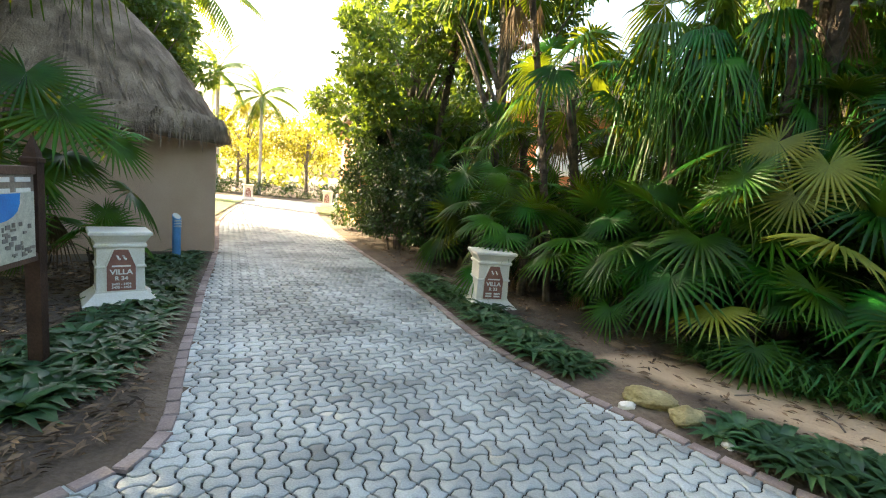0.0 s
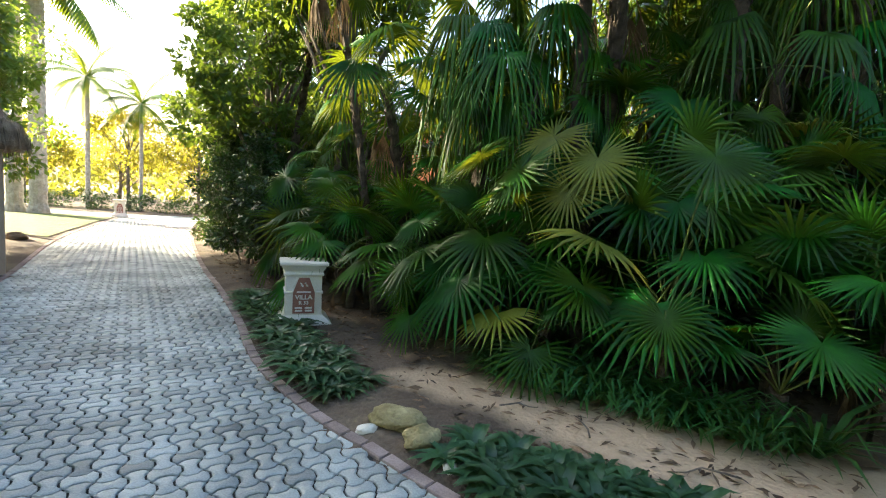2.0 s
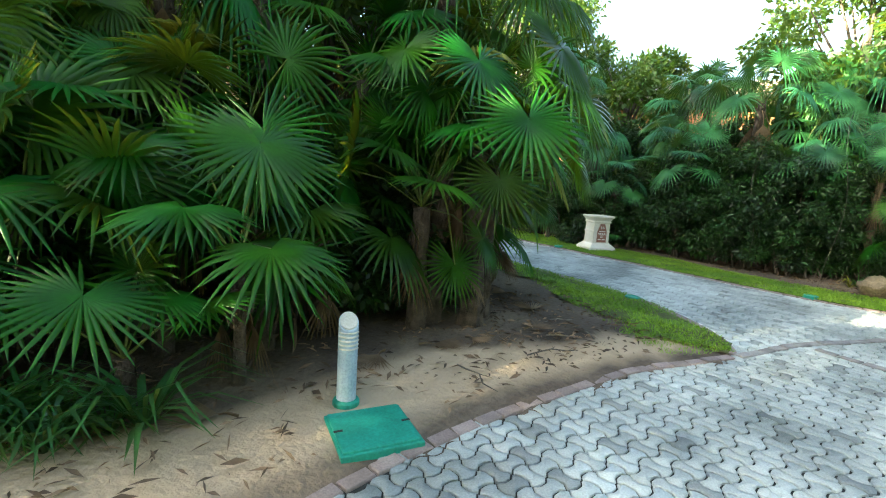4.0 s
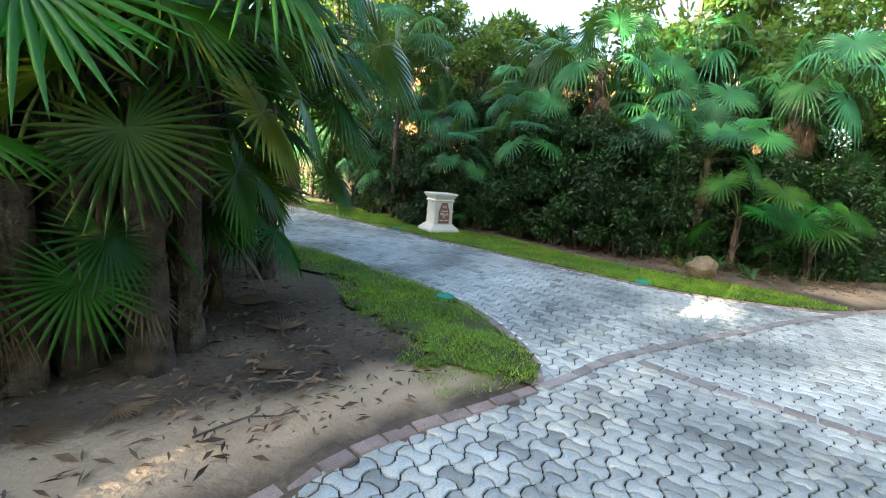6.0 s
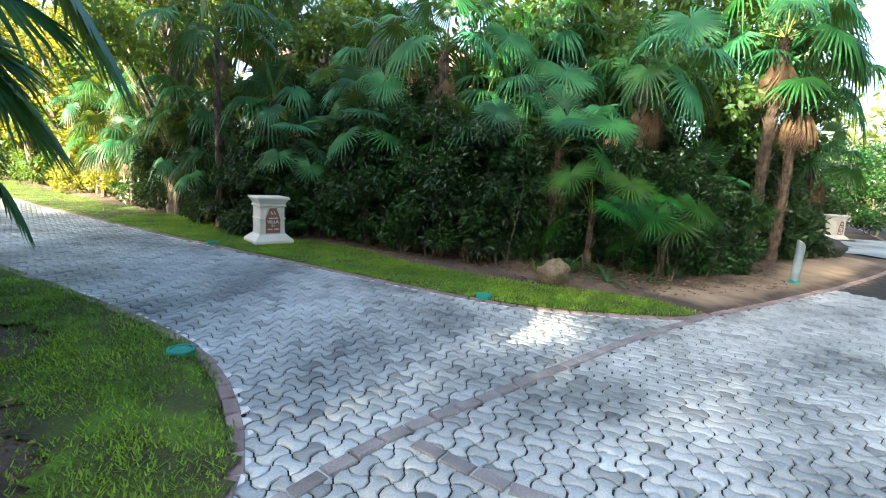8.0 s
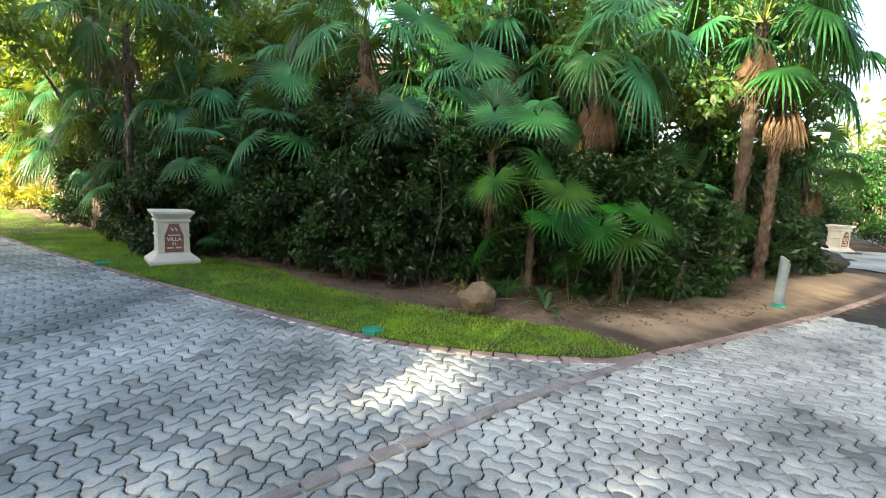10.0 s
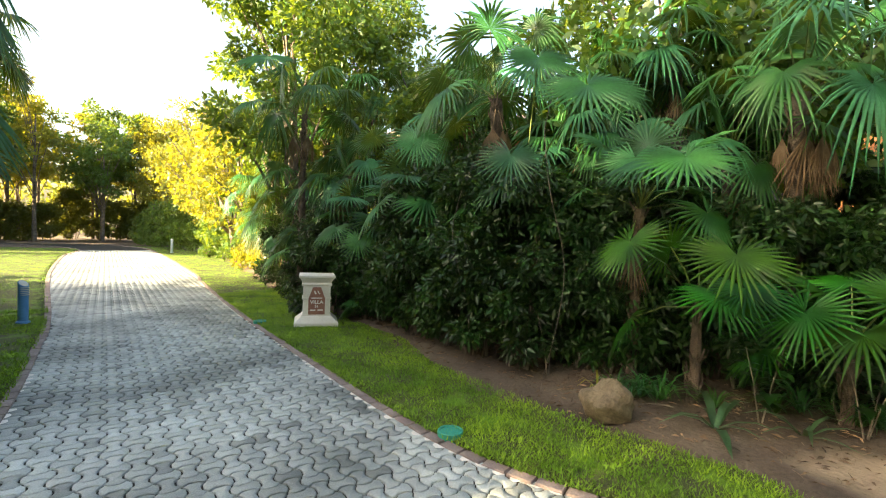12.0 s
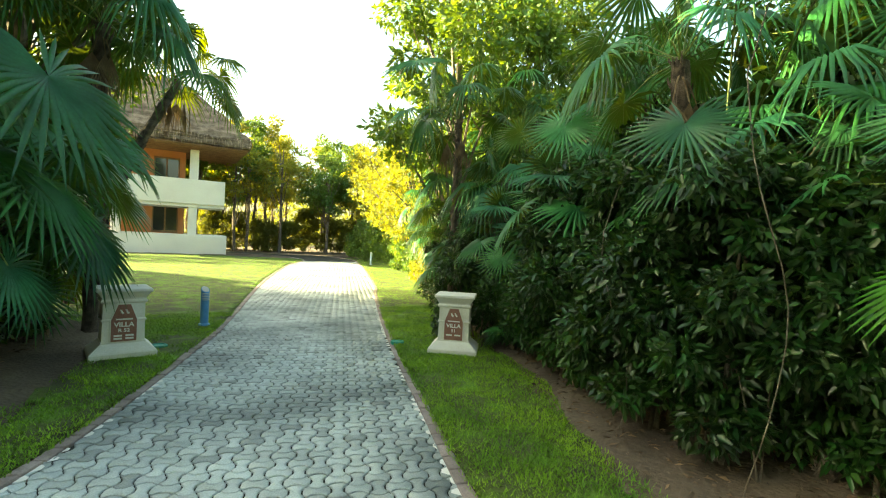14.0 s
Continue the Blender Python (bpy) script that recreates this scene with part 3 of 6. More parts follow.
def palm(x, y, h, n, R, pet, seed, hubs=(), r=0.06, lean=(0, 0), low=-14, droop=0.17, dead=2, label="", z0=0.0, shag=1.0, gap=None, green=None):
    """A fan palm: trunk and single leaves. hubs: (x, y, z, radius) of leaves whose place is known."""
    rng = np.random.default_rng(seed)
    flatter = 0.4 if 300 <= seed < 320 else 0.0
    root = thing("fan_palm", Matrix.Translation((x, y, z0)), label or "green fan palm with a fibrous brown trunk in sandy soil", "palm", "fan palms")
    child("trunk", mesh_of("trunk", *palm_trunk(rng, h, r, lean, shag), M_TRUNK), root, "brown fibrous trunk with old leaf bases")
    c = np.array([lean[0], lean[1], h])

    def leaf(hub, out, up, R, mat, dr, start=c, **kw):
        V, T = fan_leaf(rng, start, hub, out, up, R, droop=dr, **kw)
        child("palm_leaf", leaf_mesh(V, T, mat), root)
    for hx, hy, hz, hr, *tone in hubs:
        hub = np.array([hx - x, hy - y, hz - z0])
        d = hub - c
        d /= np.linalg.norm(d)
        flat = np.array([d[0], d[1], 0])
        flat = flat / (np.linalg.norm(flat) + 1e-6)
        out = flat * (0.5 + 0.35 * flatter) + np.array([0, 0, d[2] * 0.3 - 0.8 + 0.25 * flatter]) + rng.normal(0, 0.12, 3)
        up = flat * (1.1 - 0.5 * flatter) + np.array([0, 0, 0.55 + 0.3 * flatter]) + rng.normal(0, 0.12, 3)
        leaf(hub, out, up, hr, {"yellowing_sunlit": M_FAN_Y, "dry": M_DEAD}.get(tone[0] if tone else "", green or M_FAN), droop * 0.35, n=34, spread=5.7, cup=0.08)
    for i in range(n):
        a = i * 2.39996 + rng.uniform(-0.3, 0.3)
        if gap and abs((a - gap[0] + math.pi) % (2 * math.pi) - math.pi) < gap[1]:
            continue
        k = (i + 0.5) / n
        el = radians(80 - (80 - low) * k ** 0.9 + rng.uniform(-8, 8))
        d = np.array([math.cos(a) * math.cos(el), math.sin(a) * math.cos(el), math.sin(el)])
        hub = c + d * pet * rng.uniform(0.8, 1.15)
        hub[2] = max(hub[2], 0.2)
        out = d + np.array([0, 0, -0.45 - 0.4 * k]) + rng.normal(0, 0.2, 3)
        flat = np.array([math.cos(a), math.sin(a), 0])
        face = rng.uniform(0.3, 1.3)
        up = np.array([0, 0, 1]) * (0.3 + 0.6 * math.cos(el)) - flat * max(0, math.sin(el)) * 0.3 + flat * face + rng.normal(0, 0.2, 3)
        q = rng.uniform()
        mat = M_FAN_Y if q > 0.988 else (green or M_FAN)
        leaf(hub, out, up, R * rng.uniform(0.8, 1.1), mat, droop * rng.uniform(0.7, 1.5))
    for i in range(dead):
        a = rng.uniform(0, 6.28)
        flat = np.array([math.cos(a), math.sin(a), 0])
        st = c + np.array([0, 0, -0.1])
        hub = st + flat * rng.uniform(0.12, 0.3) + np.array([0, 0, -min(0.35, h * 0.4)])
        out = flat * 0.12 + np.array([0, 0, -1.0])
        leaf(hub, out, flat + np.array([0, 0, 0.2]), min(R * 1.0, max(0.2, h * 0.5)) * rng.uniform(0.7, 1.1), M_DEAD, 0.1, start=st, spread=rng.uniform(0.7, 1.5), n=11, cup=0.1, fuse=0.35)
    return root


def leaf_cloud(rng, centres, radii, per, size, flat=0.75, up=0.3, aspect=0.45, ovate=False):
    """Many small folded leaves round given centres: vertices and triangles. ovate: six-cornered leaves with a pointed tip."""
    C = np.repeat(np.asarray(centres, float), per, 0)
    Rr = np.repeat(np.asarray(radii, float), per)
    n = len(C)
    d = rng.normal(size=(n, 3))
    d /= np.linalg.norm(d, axis=1)[:, None]
    P = C + d * (Rr * rng.uniform(0.35, 1.0, n) ** 0.6)[:, None] * np.array([1, 1, flat])
    ax = d * 0.7 + rng.normal(0, 0.6, (n, 3)) + np.array([0, 0, -0.25])
    ax /= np.linalg.norm(ax, axis=1)[:, None]
    nn = rng.normal(0, 0.6, (n, 3)) + np.array([0, 0, up]) + d * 0.5
    sd = np.cross(ax, nn)
    sd /= np.linalg.norm(sd, axis=1)[:, None] + 1e-9
    s = size * rng.uniform(0.6, 1.3, n)[:, None]
    if ovate:
        lift = np.cross(sd, ax) * s * 0.07
        bend = np.array([0, 0, -0.12]) * s
        V = np.stack([P, P + ax * s * 0.28 + sd * s * aspect * 0.46 + lift, P + ax * s * 0.68 + sd * s * aspect * 0.34 + lift + bend * 0.4,
                      P + ax * s + bend, P + ax * s * 0.68 - sd * s * aspect * 0.34 + lift + bend * 0.4, P + ax * s * 0.28 - sd * s * aspect * 0.46 + lift], 1).reshape(-1, 3)
        i = 6 * np.arange(n)
        return V, np.concatenate([np.stack([i + a, i + b, i + c], 1) for a, b, c in ((0, 1, 2), (0, 2, 3), (0, 3, 4), (0, 4, 5))])
    V = np.stack([P, P + ax * s * 0.5 + sd * s * aspect / 2, P + ax * s, P + ax * s * 0.5 - sd * s * aspect / 2], 1).reshape(-1, 3)
    i = 4 * np.arange(n)
    T = np.concatenate([np.stack([i, i + 1, i + 2], 1), np.stack([i, i + 2, i + 3], 1)])
    return V, T


def shrub(x, y, w, h, seed, per=110, size=0.09, mat=None, label="", category="shrub", name="shrub", ovate=False):
    """A dense shrub: stems and a mass of small leaves with an uneven outline."""
    rng = np.random.default_rng(seed)
    root = thing(name, Matrix.Translation((x, y, 0)), label or "dense dark green broad-leaved shrub", category, "shrubs of the thicket")
    cs, rs = [], []
    for i in range(int(12 + 20 * w * h / 3)):
        a, rr = rng.uniform(0, 6.28), w / 2 * math.sqrt(rng.uniform(0, 1))
        z = rng.uniform(0.12, 1.0) * h
        k = 1.0 - 0.35 * (z / h) ** 2
        cs.append((math.cos(a) * rr * k, math.sin(a) * rr * k, z))
        rs.append(rng.uniform(0.16, 0.32) * min(1.3, w / 1.2))
    for i in range(5):
        c = cs[int(rng.integers(len(cs)))]
        child("stem", mesh_of("stem", *tube([(c[0] * 0.25, c[1] * 0.25, -0.05), (c[0] * 0.6, c[1] * 0.6, c[2] * 0.55), c], [0.022, 0.015, 0.006], 5), M_BARK), root, "thin brown stem")
    child("foliage", tri_soup("foliage", *leaf_cloud(rng, cs, rs, per, size, ovate=ovate), mat or M_SHRUB), root)
    return root


def tree(x, y, h, spread, seed, clumps=40, per=130, size=0.16, mat=None, r=0.14, bare=0.45, label="", lean=(0, 0), name="tree"):
    """A tree: trunk with limbs, and a crown of leaf clumps at the limbs' ends."""
    rng = np.random.default_rng(seed)
    root = thing(name, Matrix.Translation((x, y, 0)), label or "tall tree with a loose green crown", "tree", "trees round the road")
    top = Vector((lean[0], lean[1], h * 0.8))
    pts = [Vector((0, 0, -0.1)), top * 0.3 + Vector((rng.normal(0, 0.1), rng.normal(0, 0.1), 0)), top * 0.65 + Vector((rng.normal(0, 0.15), rng.normal(0, 0.15), 0)), top]
    pieces = [tube(pts, [r * 1.3, r, r * 0.7, r * 0.3], 8, 0.08, rng)]
    cs, rs = [], []
    for i in range(clumps):
        k = rng.uniform(bare, 1.0)
        a = rng.uniform(0, 6.28)
        reach = spread * math.sqrt(rng.uniform(0.08, 1)) * (1.0 - 0.55 * max(0, (k - 0.7) / 0.3))
        c = Vector((math.cos(a) * reach + lean[0] * k, math.sin(a) * reach + lean[1] * k, h * k + rng.uniform(-0.2, 0.3)))
        cs.append(tuple(c))
        rs.append(rng.uniform(0.35, 0.75) * spread / 2.4)
        if i % 3 == 0:
            s = top * max(0.2, k - 0.25)
            pieces.append(tube([s, (s + c) / 2 + Vector((0, 0, 0.15)), c], [r * 0.35, r * 0.22, 0.01], 5))
    child("trunk", mesh_of("trunk", *join(pieces), M_BARK), root, "grey-brown trunk and limbs")
    child("crown", tri_soup("crown", *leaf_cloud(rng, cs, rs, per, size), mat or M_CROWN), root)
    return root


# ---- built things ----
def build_hut(m, label):
    """Square hut with plastered walls and a shaggy thatched roof."""
    rng = np.random.default_rng(11)
    root = thing("thatched_hut", m, label, "hut")
    w = 1.8
    for i in range(4):
        turn = Matrix.Rotation(math.pi / 2 * i, 4, "Z")
        bm = box((2 * w - 0.18, 0.18, 2.5), (0.09, -w + 0.09, 1.2), 0.015)
        bmesh.ops.transform(bm, matrix=turn, verts=bm.verts)
        part("wall", bm, M_STUCCO, root, "tan stucco wall")

    def contour(s, z, n=48, p=3.2):
        out = []
        for k in range(n):
            a = 2 * math.pi * k / n
            c, sn = math.cos(a), math.sin(a)
            q = (abs(c) ** p + abs(sn) ** p) ** (-1 / p)
            out.append(Vector((c * q * s, sn * q * s, z)))
        return out

    def skin(levels, p=3.2, jit=0.02):
        verts, faces, n = [], [], 48
        for s, z in levels:
            verts += [v + Vector(rng.normal(0, jit, 3)) for v in contour(s, z, n, p)]
        for j in range(len(levels) - 1):
            for k in range(n):
                faces.append((j * n + k, j * n + (k + 1) % n, (j + 1) * n + (k + 1) % n, (j + 1) * n + k))
        return verts, faces
    roof = [(1.6, 2.2), (2.3, 2.02), (2.36, 2.06), (2.33, 2.25), (2.24, 2.46), (2.12, 2.47), (1.95, 2.75), (1.72, 3.1), (1.42, 3.5), (1.05, 3.95), (0.62, 4.4), (0.2, 4.75), (0.02, 4.82)]
    rf = child("roof", mesh_of("roof", *skin(roof, jit=0.022), M_THATCH, True), root, "weathered grey-brown thatched roof")
    V, T = [], []
    for i in range(7000):
        j = rng.uniform(2.2, len(roof) - 1.3)
        k = int(j)
        s = roof[k][0] + (roof[k + 1][0] - roof[k][0]) * (j - k)
        z = roof[k][1] + (roof[k + 1][1] - roof[k][1]) * (j - k)
        a = rng.uniform(0, 6.283)
        c, sn = math.cos(a), math.sin(a)
        q = (abs(c) ** 3.2 + abs(sn) ** 3.2) ** (-1 / 3.2)
        if rng.uniform() > s / 2.4:
            continue
        p = Vector((c * q * s, sn * q * s, z))
        L = rng.uniform(0.12, 0.32)
        steep = 0.95 if z < 2.47 else 0.78
        d = Vector((c * (1 - steep), sn * (1 - steep), -steep)).normalized()
        if z >= 2.47:
            d = Vector((c * 0.62, sn * 0.62, -0.8)).normalized()
        p += Vector((c, sn, 0.4)) * rng.uniform(0.0, 0.03)
        t = Vector((-sn, c, 0)) * rng.uniform(0.006, 0.02)
        e = p + d * L + Vector((c, sn, 0)) * rng.uniform(-0.02, 0.03)
        o = len(V)
        V += [p - t, p + t, e + t * 0.3, e - t * 0.3]
        T += [(o, o + 1, o + 2), (o, o + 2, o + 3)]
    st = child("straw", tri_soup("straw", V, T, M_THATCH), rf, "loose straws of the thatch")
    tagged(st, kind="stuff")
    return root


HUT_AT = pose(-6.85, 8.72, 0, 0, 0, 45.8)
build_hut(HUT_AT, "small hut with tan stucco walls and a grey thatched roof")


def letters(text, size, mat, parent, x, z, y, name="lettering"):
    """Raised writing, its middle at (x, z) on a face that looks to -y."""
    cu = bpy.data.curves.new("tmp_text", "FONT")
    cu.body, cu.size, cu.align_x, cu.align_y, cu.extrude, cu.offset = text, size, "CENTER", "CENTER", 0.0015, size * 0.03
    tmp = bpy.data.objects.new("tmp_text", cu)
    scene.collection.objects.link(tmp)
    dg = bpy.context.evaluated_depsgraph_get()
    me = bpy.data.meshes.new_from_object(tmp.evaluated_get(dg))
    bpy.data.objects.remove(tmp)
    bpy.data.curves.remove(cu)
    me.transform(Matrix.Translation((x, y, z)) @ Matrix.Rotation(math.pi / 2, 4, "X"))
    me.materials.clear()
    me.materials.append(mat)
    return child(name, me, parent)


def plate(outline, y, thick, mat, parent, name, label=""):
    """An upright plate with a given outline (x, z), its face at y looking to -y."""
    bm = bmesh.new()
    f = bm.faces.new([bm.verts.new((x, y + thick, z)) for x, z in outline])
    r = bmesh.ops.extrude_face_region(bm, geom=[f])
    bmesh.ops.translate(bm, vec=(0, -thick, 0), verts=[v for v in r["geom"] if isinstance(v, bmesh.types.BMVert)])
    bmesh.ops.recalc_face_normals(bm, faces=bm.faces)
    return part(name, bm, mat, parent, label)


def pedestal(x, y, turn, number, rows, label, z=0.0, digits=("", "")):
    """House-number pedestal: plinth, shaft with bands, flared cap, and the brown plaque."""
    root = thing("villa_sign_pedestal", pose(x, y, z, 0, 0, turn) @ Matrix.Diagonal((1.1, 1.1, 1.03, 1)), label, "sign pedestal", "villa pedestals")
    part("plinth", rings([(0.305, 0.265, -0.06), (0.305, 0.265, 0.08), (0.297, 0.257, 0.095), (0.225, 0.195, 0.165), (0.205, 0.175, 0.185), (0.205, 0.175, 0.20)]), M_CREAM, root, "flared white-painted plinth")
    part("shaft", rings([(0.195, 0.165, 0.19), (0.19, 0.16, 0.44), (0.19, 0.16, 0.66)]), M_CREAM, root)
    part("band", rings([(0.192, 0.162, 0.432), (0.203, 0.173, 0.437), (0.205, 0.175, 0.447), (0.203, 0.173, 0.457), (0.192, 0.162, 0.462)]), M_CREAM, root)
    part("cap", rings([(0.192, 0.162, 0.64), (0.208, 0.178, 0.648), (0.212, 0.182, 0.662), (0.208, 0.178, 0.676), (0.198, 0.168, 0.684), (0.2, 0.17, 0.70),
                       (0.238, 0.208, 0.765), (0.252, 0.222, 0.775), (0.252, 0.222, 0.80), (0.244, 0.214, 0.81)]), M_CREAM, root, "flared moulded cap")

    def outline(g):
        return [(-0.115 - g, 0.205 - g), (0.115 + g, 0.205 - g), (0.115 + g, 0.45 + g * 0.4), (0.055 + g, 0.625 + g), (-0.055 - g, 0.625 + g), (-0.115 - g, 0.45 + g * 0.4)]
    plate(outline(0.012), -0.178, 0.02, M_CREAM, root, "plaque_border")
    pq = plate(outline(0), -0.181, 0.006, M_PLAQUE, root, "plaque", "red-brown plaque with white lettering")
    y0 = -0.1835
    letters("VILLA", 0.072, M_LETTER, pq, 0, 0.395, y0)
    letters(number, 0.056, M_LETTER, pq, 0, 0.33, y0)
    for i in range(rows):
        zz = 0.272 - 0.034 * i
        if digits[i]:
            letters(digits[i], 0.032, M_LETTER, pq, 0, zz, y0)
        else:
            for sx in (-1, 1):
                part("lettering", box((0.075, 0.004, 0.02), (sx * 0.052, y0, zz), 0), M_LETTER, pq)
    part("lettering", box((0.15, 0.004, 0.016), (0, y0, 0.458), 0), M_LETTER, pq)
    # two curled strokes above the writing
    for sx in (-1, 1):
        pts = [Vector((sx * (0.008 + 0.034 * k / 7), y0, 0.545 + 0.024 * math.sin(k / 7 * 5.4 + (0.6 if sx > 0 else 3.4)))) for k in range(8)]
        v, f = tube(pts, [0.004, 0.008, 0.010, 0.010, 0.010, 0.009, 0.007, 0.003], 5)
        child("emblem", mesh_of("emblem", v, f, M_LETTER), pq)
    return root


pedestal(-3.46, 4.95, 40, "R 34", 2, "white-painted villa pedestal with a brown plaque among strap-leaved plants", digits=("3403 - 3404", "3405 - 3406"))
pedestal(0.66, 6.27, 12, "R 33", 2, "white-painted villa pedestal at the edge of the palm thicket", z=-0.06)
pedestal(14.665, 3.935, -38, "51", 1, "cream villa pedestal standing on the grass strip")
pedestal(10.66, 5.12, 10, "R 52", 2, "cream villa pedestal under palm leaves beside the drive")
pedestal(-10.4, 24.6, 25, "R 35", 2, "pale villa pedestal at the far end of the drive")
pedestal(-6.3, 24.9, 0, "R 36", 2, "pale villa pedestal half hidden by foliage at the far road")
pedestal(24.6, -10.2, -60, "R 53", 2, "white villa pedestal far along the paved road")


def bollard(x, y, turn, mat, label, h=0.6, foot=None):
    """Tubular path light with a slanted, louvred head."""
    root = thing("bollard_light", pose(x, y, 0, 0, 0, turn), label, "path light", "path lights")
    r, n = 0.062, 20
    bm = bmesh.new()
    low = [bm.verts.new((r * math.cos(2 * math.pi * k / n), r * math.sin(2 * math.pi * k / n), 0.0)) for k in range(n)]
    top = [bm.verts.new((r * math.cos(2 * math.pi * k / n), r * math.sin(2 * math.pi * k / n), h - 0.035 + 0.045 * math.sin(2 * math.pi * k / n))) for k in range(n)]
    for k in range(n):
        bm.faces.new((low[k], low[(k + 1) % n], top[(k + 1) % n], top[k]))
    bm.faces.new(top)
    bmesh.ops.recalc_face_normals(bm, faces=bm.faces)
    part("tube", bm, mat, root)
    bm = bmesh.new()
    cap = [bm.verts.new((r * 0.86 * math.cos(2 * math.pi * k / n), r * 0.86 * math.sin(2 * math.pi * k / n), h - 0.031 + 0.045 * 0.86 * math.sin(2 * math.pi * k / n))) for k in range(n)]
    bm.faces.new(cap)
    rr = bmesh.ops.extrude_face_region(bm, geom=list(bm.faces))
    bmesh.ops.translate(bm, vec=(0, 0, 0.008), verts=[v for v in rr["geom"] if isinstance(v, bmesh.types.BMVert)])
    part("cap", bm, M_LENS, root, "pale slanted cap")
    for i in range(5):
        z = h - 0.09 - 0.026 * i
        pts = [(math.cos(a) * (r + 0.003), math.sin(a) * (r + 0.003), z) for a in np.linspace(-2.6, -0.5, 9)]
        v, f = tube(pts, [0.006] * 9, 5)
        child("louvre", mesh_of("louvre", v, f, M_LENS), root, "pale louvre slat")
    part("foot", rings([(0.085, 0.085, -0.04), (0.085, 0.085, 0.05), (0.078, 0.078, 0.06), (0.066, 0.066, 0.065)], sides=20), foot or mat, root)
    return root


bollard(5.44, 2.39, -35, M_GREY, "pale blue-grey tubular path light with a green foot", 0.6, M_TEAL)
bollard(-4.28, 7.45, 60, M_BLUE, "blue tubular path light in front of the hut wall", 0.78)
bollard(11.66, 6.75, 20, M_BLUE, "blue tubular path light on the lawn edge", 0.64)
bollard(15.72, -4.9, 0, M_GREY_D, "grey tubular path light with a green foot on bare soil", 0.72, M_TEAL)
bollard(21.4, 23.9, 0, M_GREY, "pale tubular path light on the far grass verge", 0.75)
bollard(-5.6, 24.0, 0, M_GREY, "pale tubular path light by the far cross road", 0.75)


def cover_plate():
    root = thing("utility_cover", pose(5.33, 2.04, 0.03, 0, 0, -28), "flat green utility cover set in sand", "utility cover")
    part("lid", box((0.44, 0.42, 0.035), (0, 0, 0.008), 0.008), M_TEAL, root)
    part("rim", box((0.47, 0.45, 0.07), (0, 0, -0.024), 0.008), M_TEAL, root)
    for sx in (-0.2, 0.2):
        part("lifting_slot", box((0.05, 0.015, 0.004), (sx, 0, 0.0275), 0), M_JOINT, root)


cover_plate()


def valve_box(x, y):
    root = thing("valve_box", pose(x, y, 0.03), "round green plastic valve box sunk in the grass", "valve box", "valve boxes")
    bm = rings([(0.1, 0.1, -0.05), (0.1, 0.1, 0.02), (0.095, 0.095, 0.026), (0.078, 0.078, 0.026), (0.076, 0.076, 0.012)], sides=22)
    part("collar", bm, M_TEAL, root)
    part("lid", rings([(0.074, 0.074, 0.0), (0.074, 0.074, 0.016), (0.07, 0.07, 0.019)], sides=22), M_TEAL, root)


for v in ((10.1, 1.86), (11.05, 5.35), (14.1, 4.62), (12.66, -0.13)):
    valve_box(*v)


def boulder(x, y, size, seed, mat, label, turn=0, sink=0.0):
    rng = np.random.default_rng(seed)
    bm = bmesh.new()
    bmesh.ops.create_icosphere(bm, subdivisions=4, radius=0.5)
    off = Vector(rng.uniform(0, 50, 3))
    for v in bm.verts:
        d = v.co.normalized()
        k = 1 + 0.28 * noise.noise(d * 1.3 + off) + 0.12 * noise.noise(d * 3.1 + off) + 0.04 * noise.noise(d * 8 + off)
        v.co = Vector((d.x * size[0], d.y * size[1], d.z * size[2])) * 0.5 * k
    me = bpy.data.meshes.new("boulder")
    bm.to_mesh(me)
    bm.free()
    me.materials.append(mat)
    me.polygons.foreach_set("use_smooth", [True] * len(me.polygons))
    ob = new("boulder", me)
    ob.matrix_world = pose(x, y, size[2] * 0.5 * 0.8 - sink, 0, 0, turn)
    tagged(ob, label, "rock", "loose rocks")


boulder(13.82, -0.98, (0.46, 0.42, 0.38), 3, M_ROCK, "round tan-brown boulder on the bare soil edge", 30)
boulder(1.72, 3.5, (0.42, 0.28, 0.15), 4, M_ROCK_Y, "flat yellowish stone beside the brick border", -30)
boulder(1.86, 3.22, (0.26, 0.2, 0.15), 5, M_ROCK_Y, "small yellowish stone beside the brick border", 20)
boulder(1.5, 3.42, (0.15, 0.1, 0.06), 6, M_CREAM, "small chalky white stone", 20)
boulder(2.0, 2.95, (0.13, 0.09, 0.05), 7, M_CREAM, "small chalky white stone", 70)
boulder(19.8, -7.55, (1.1, 0.6, 0.5), 8, M_ROCK_D, "dark grey boulder on bare soil", -40)
boulder(-7.3, 13.4, (0.5, 0.4, 0.25), 9, M_ROCK, "grey stone beside the drive", 0)


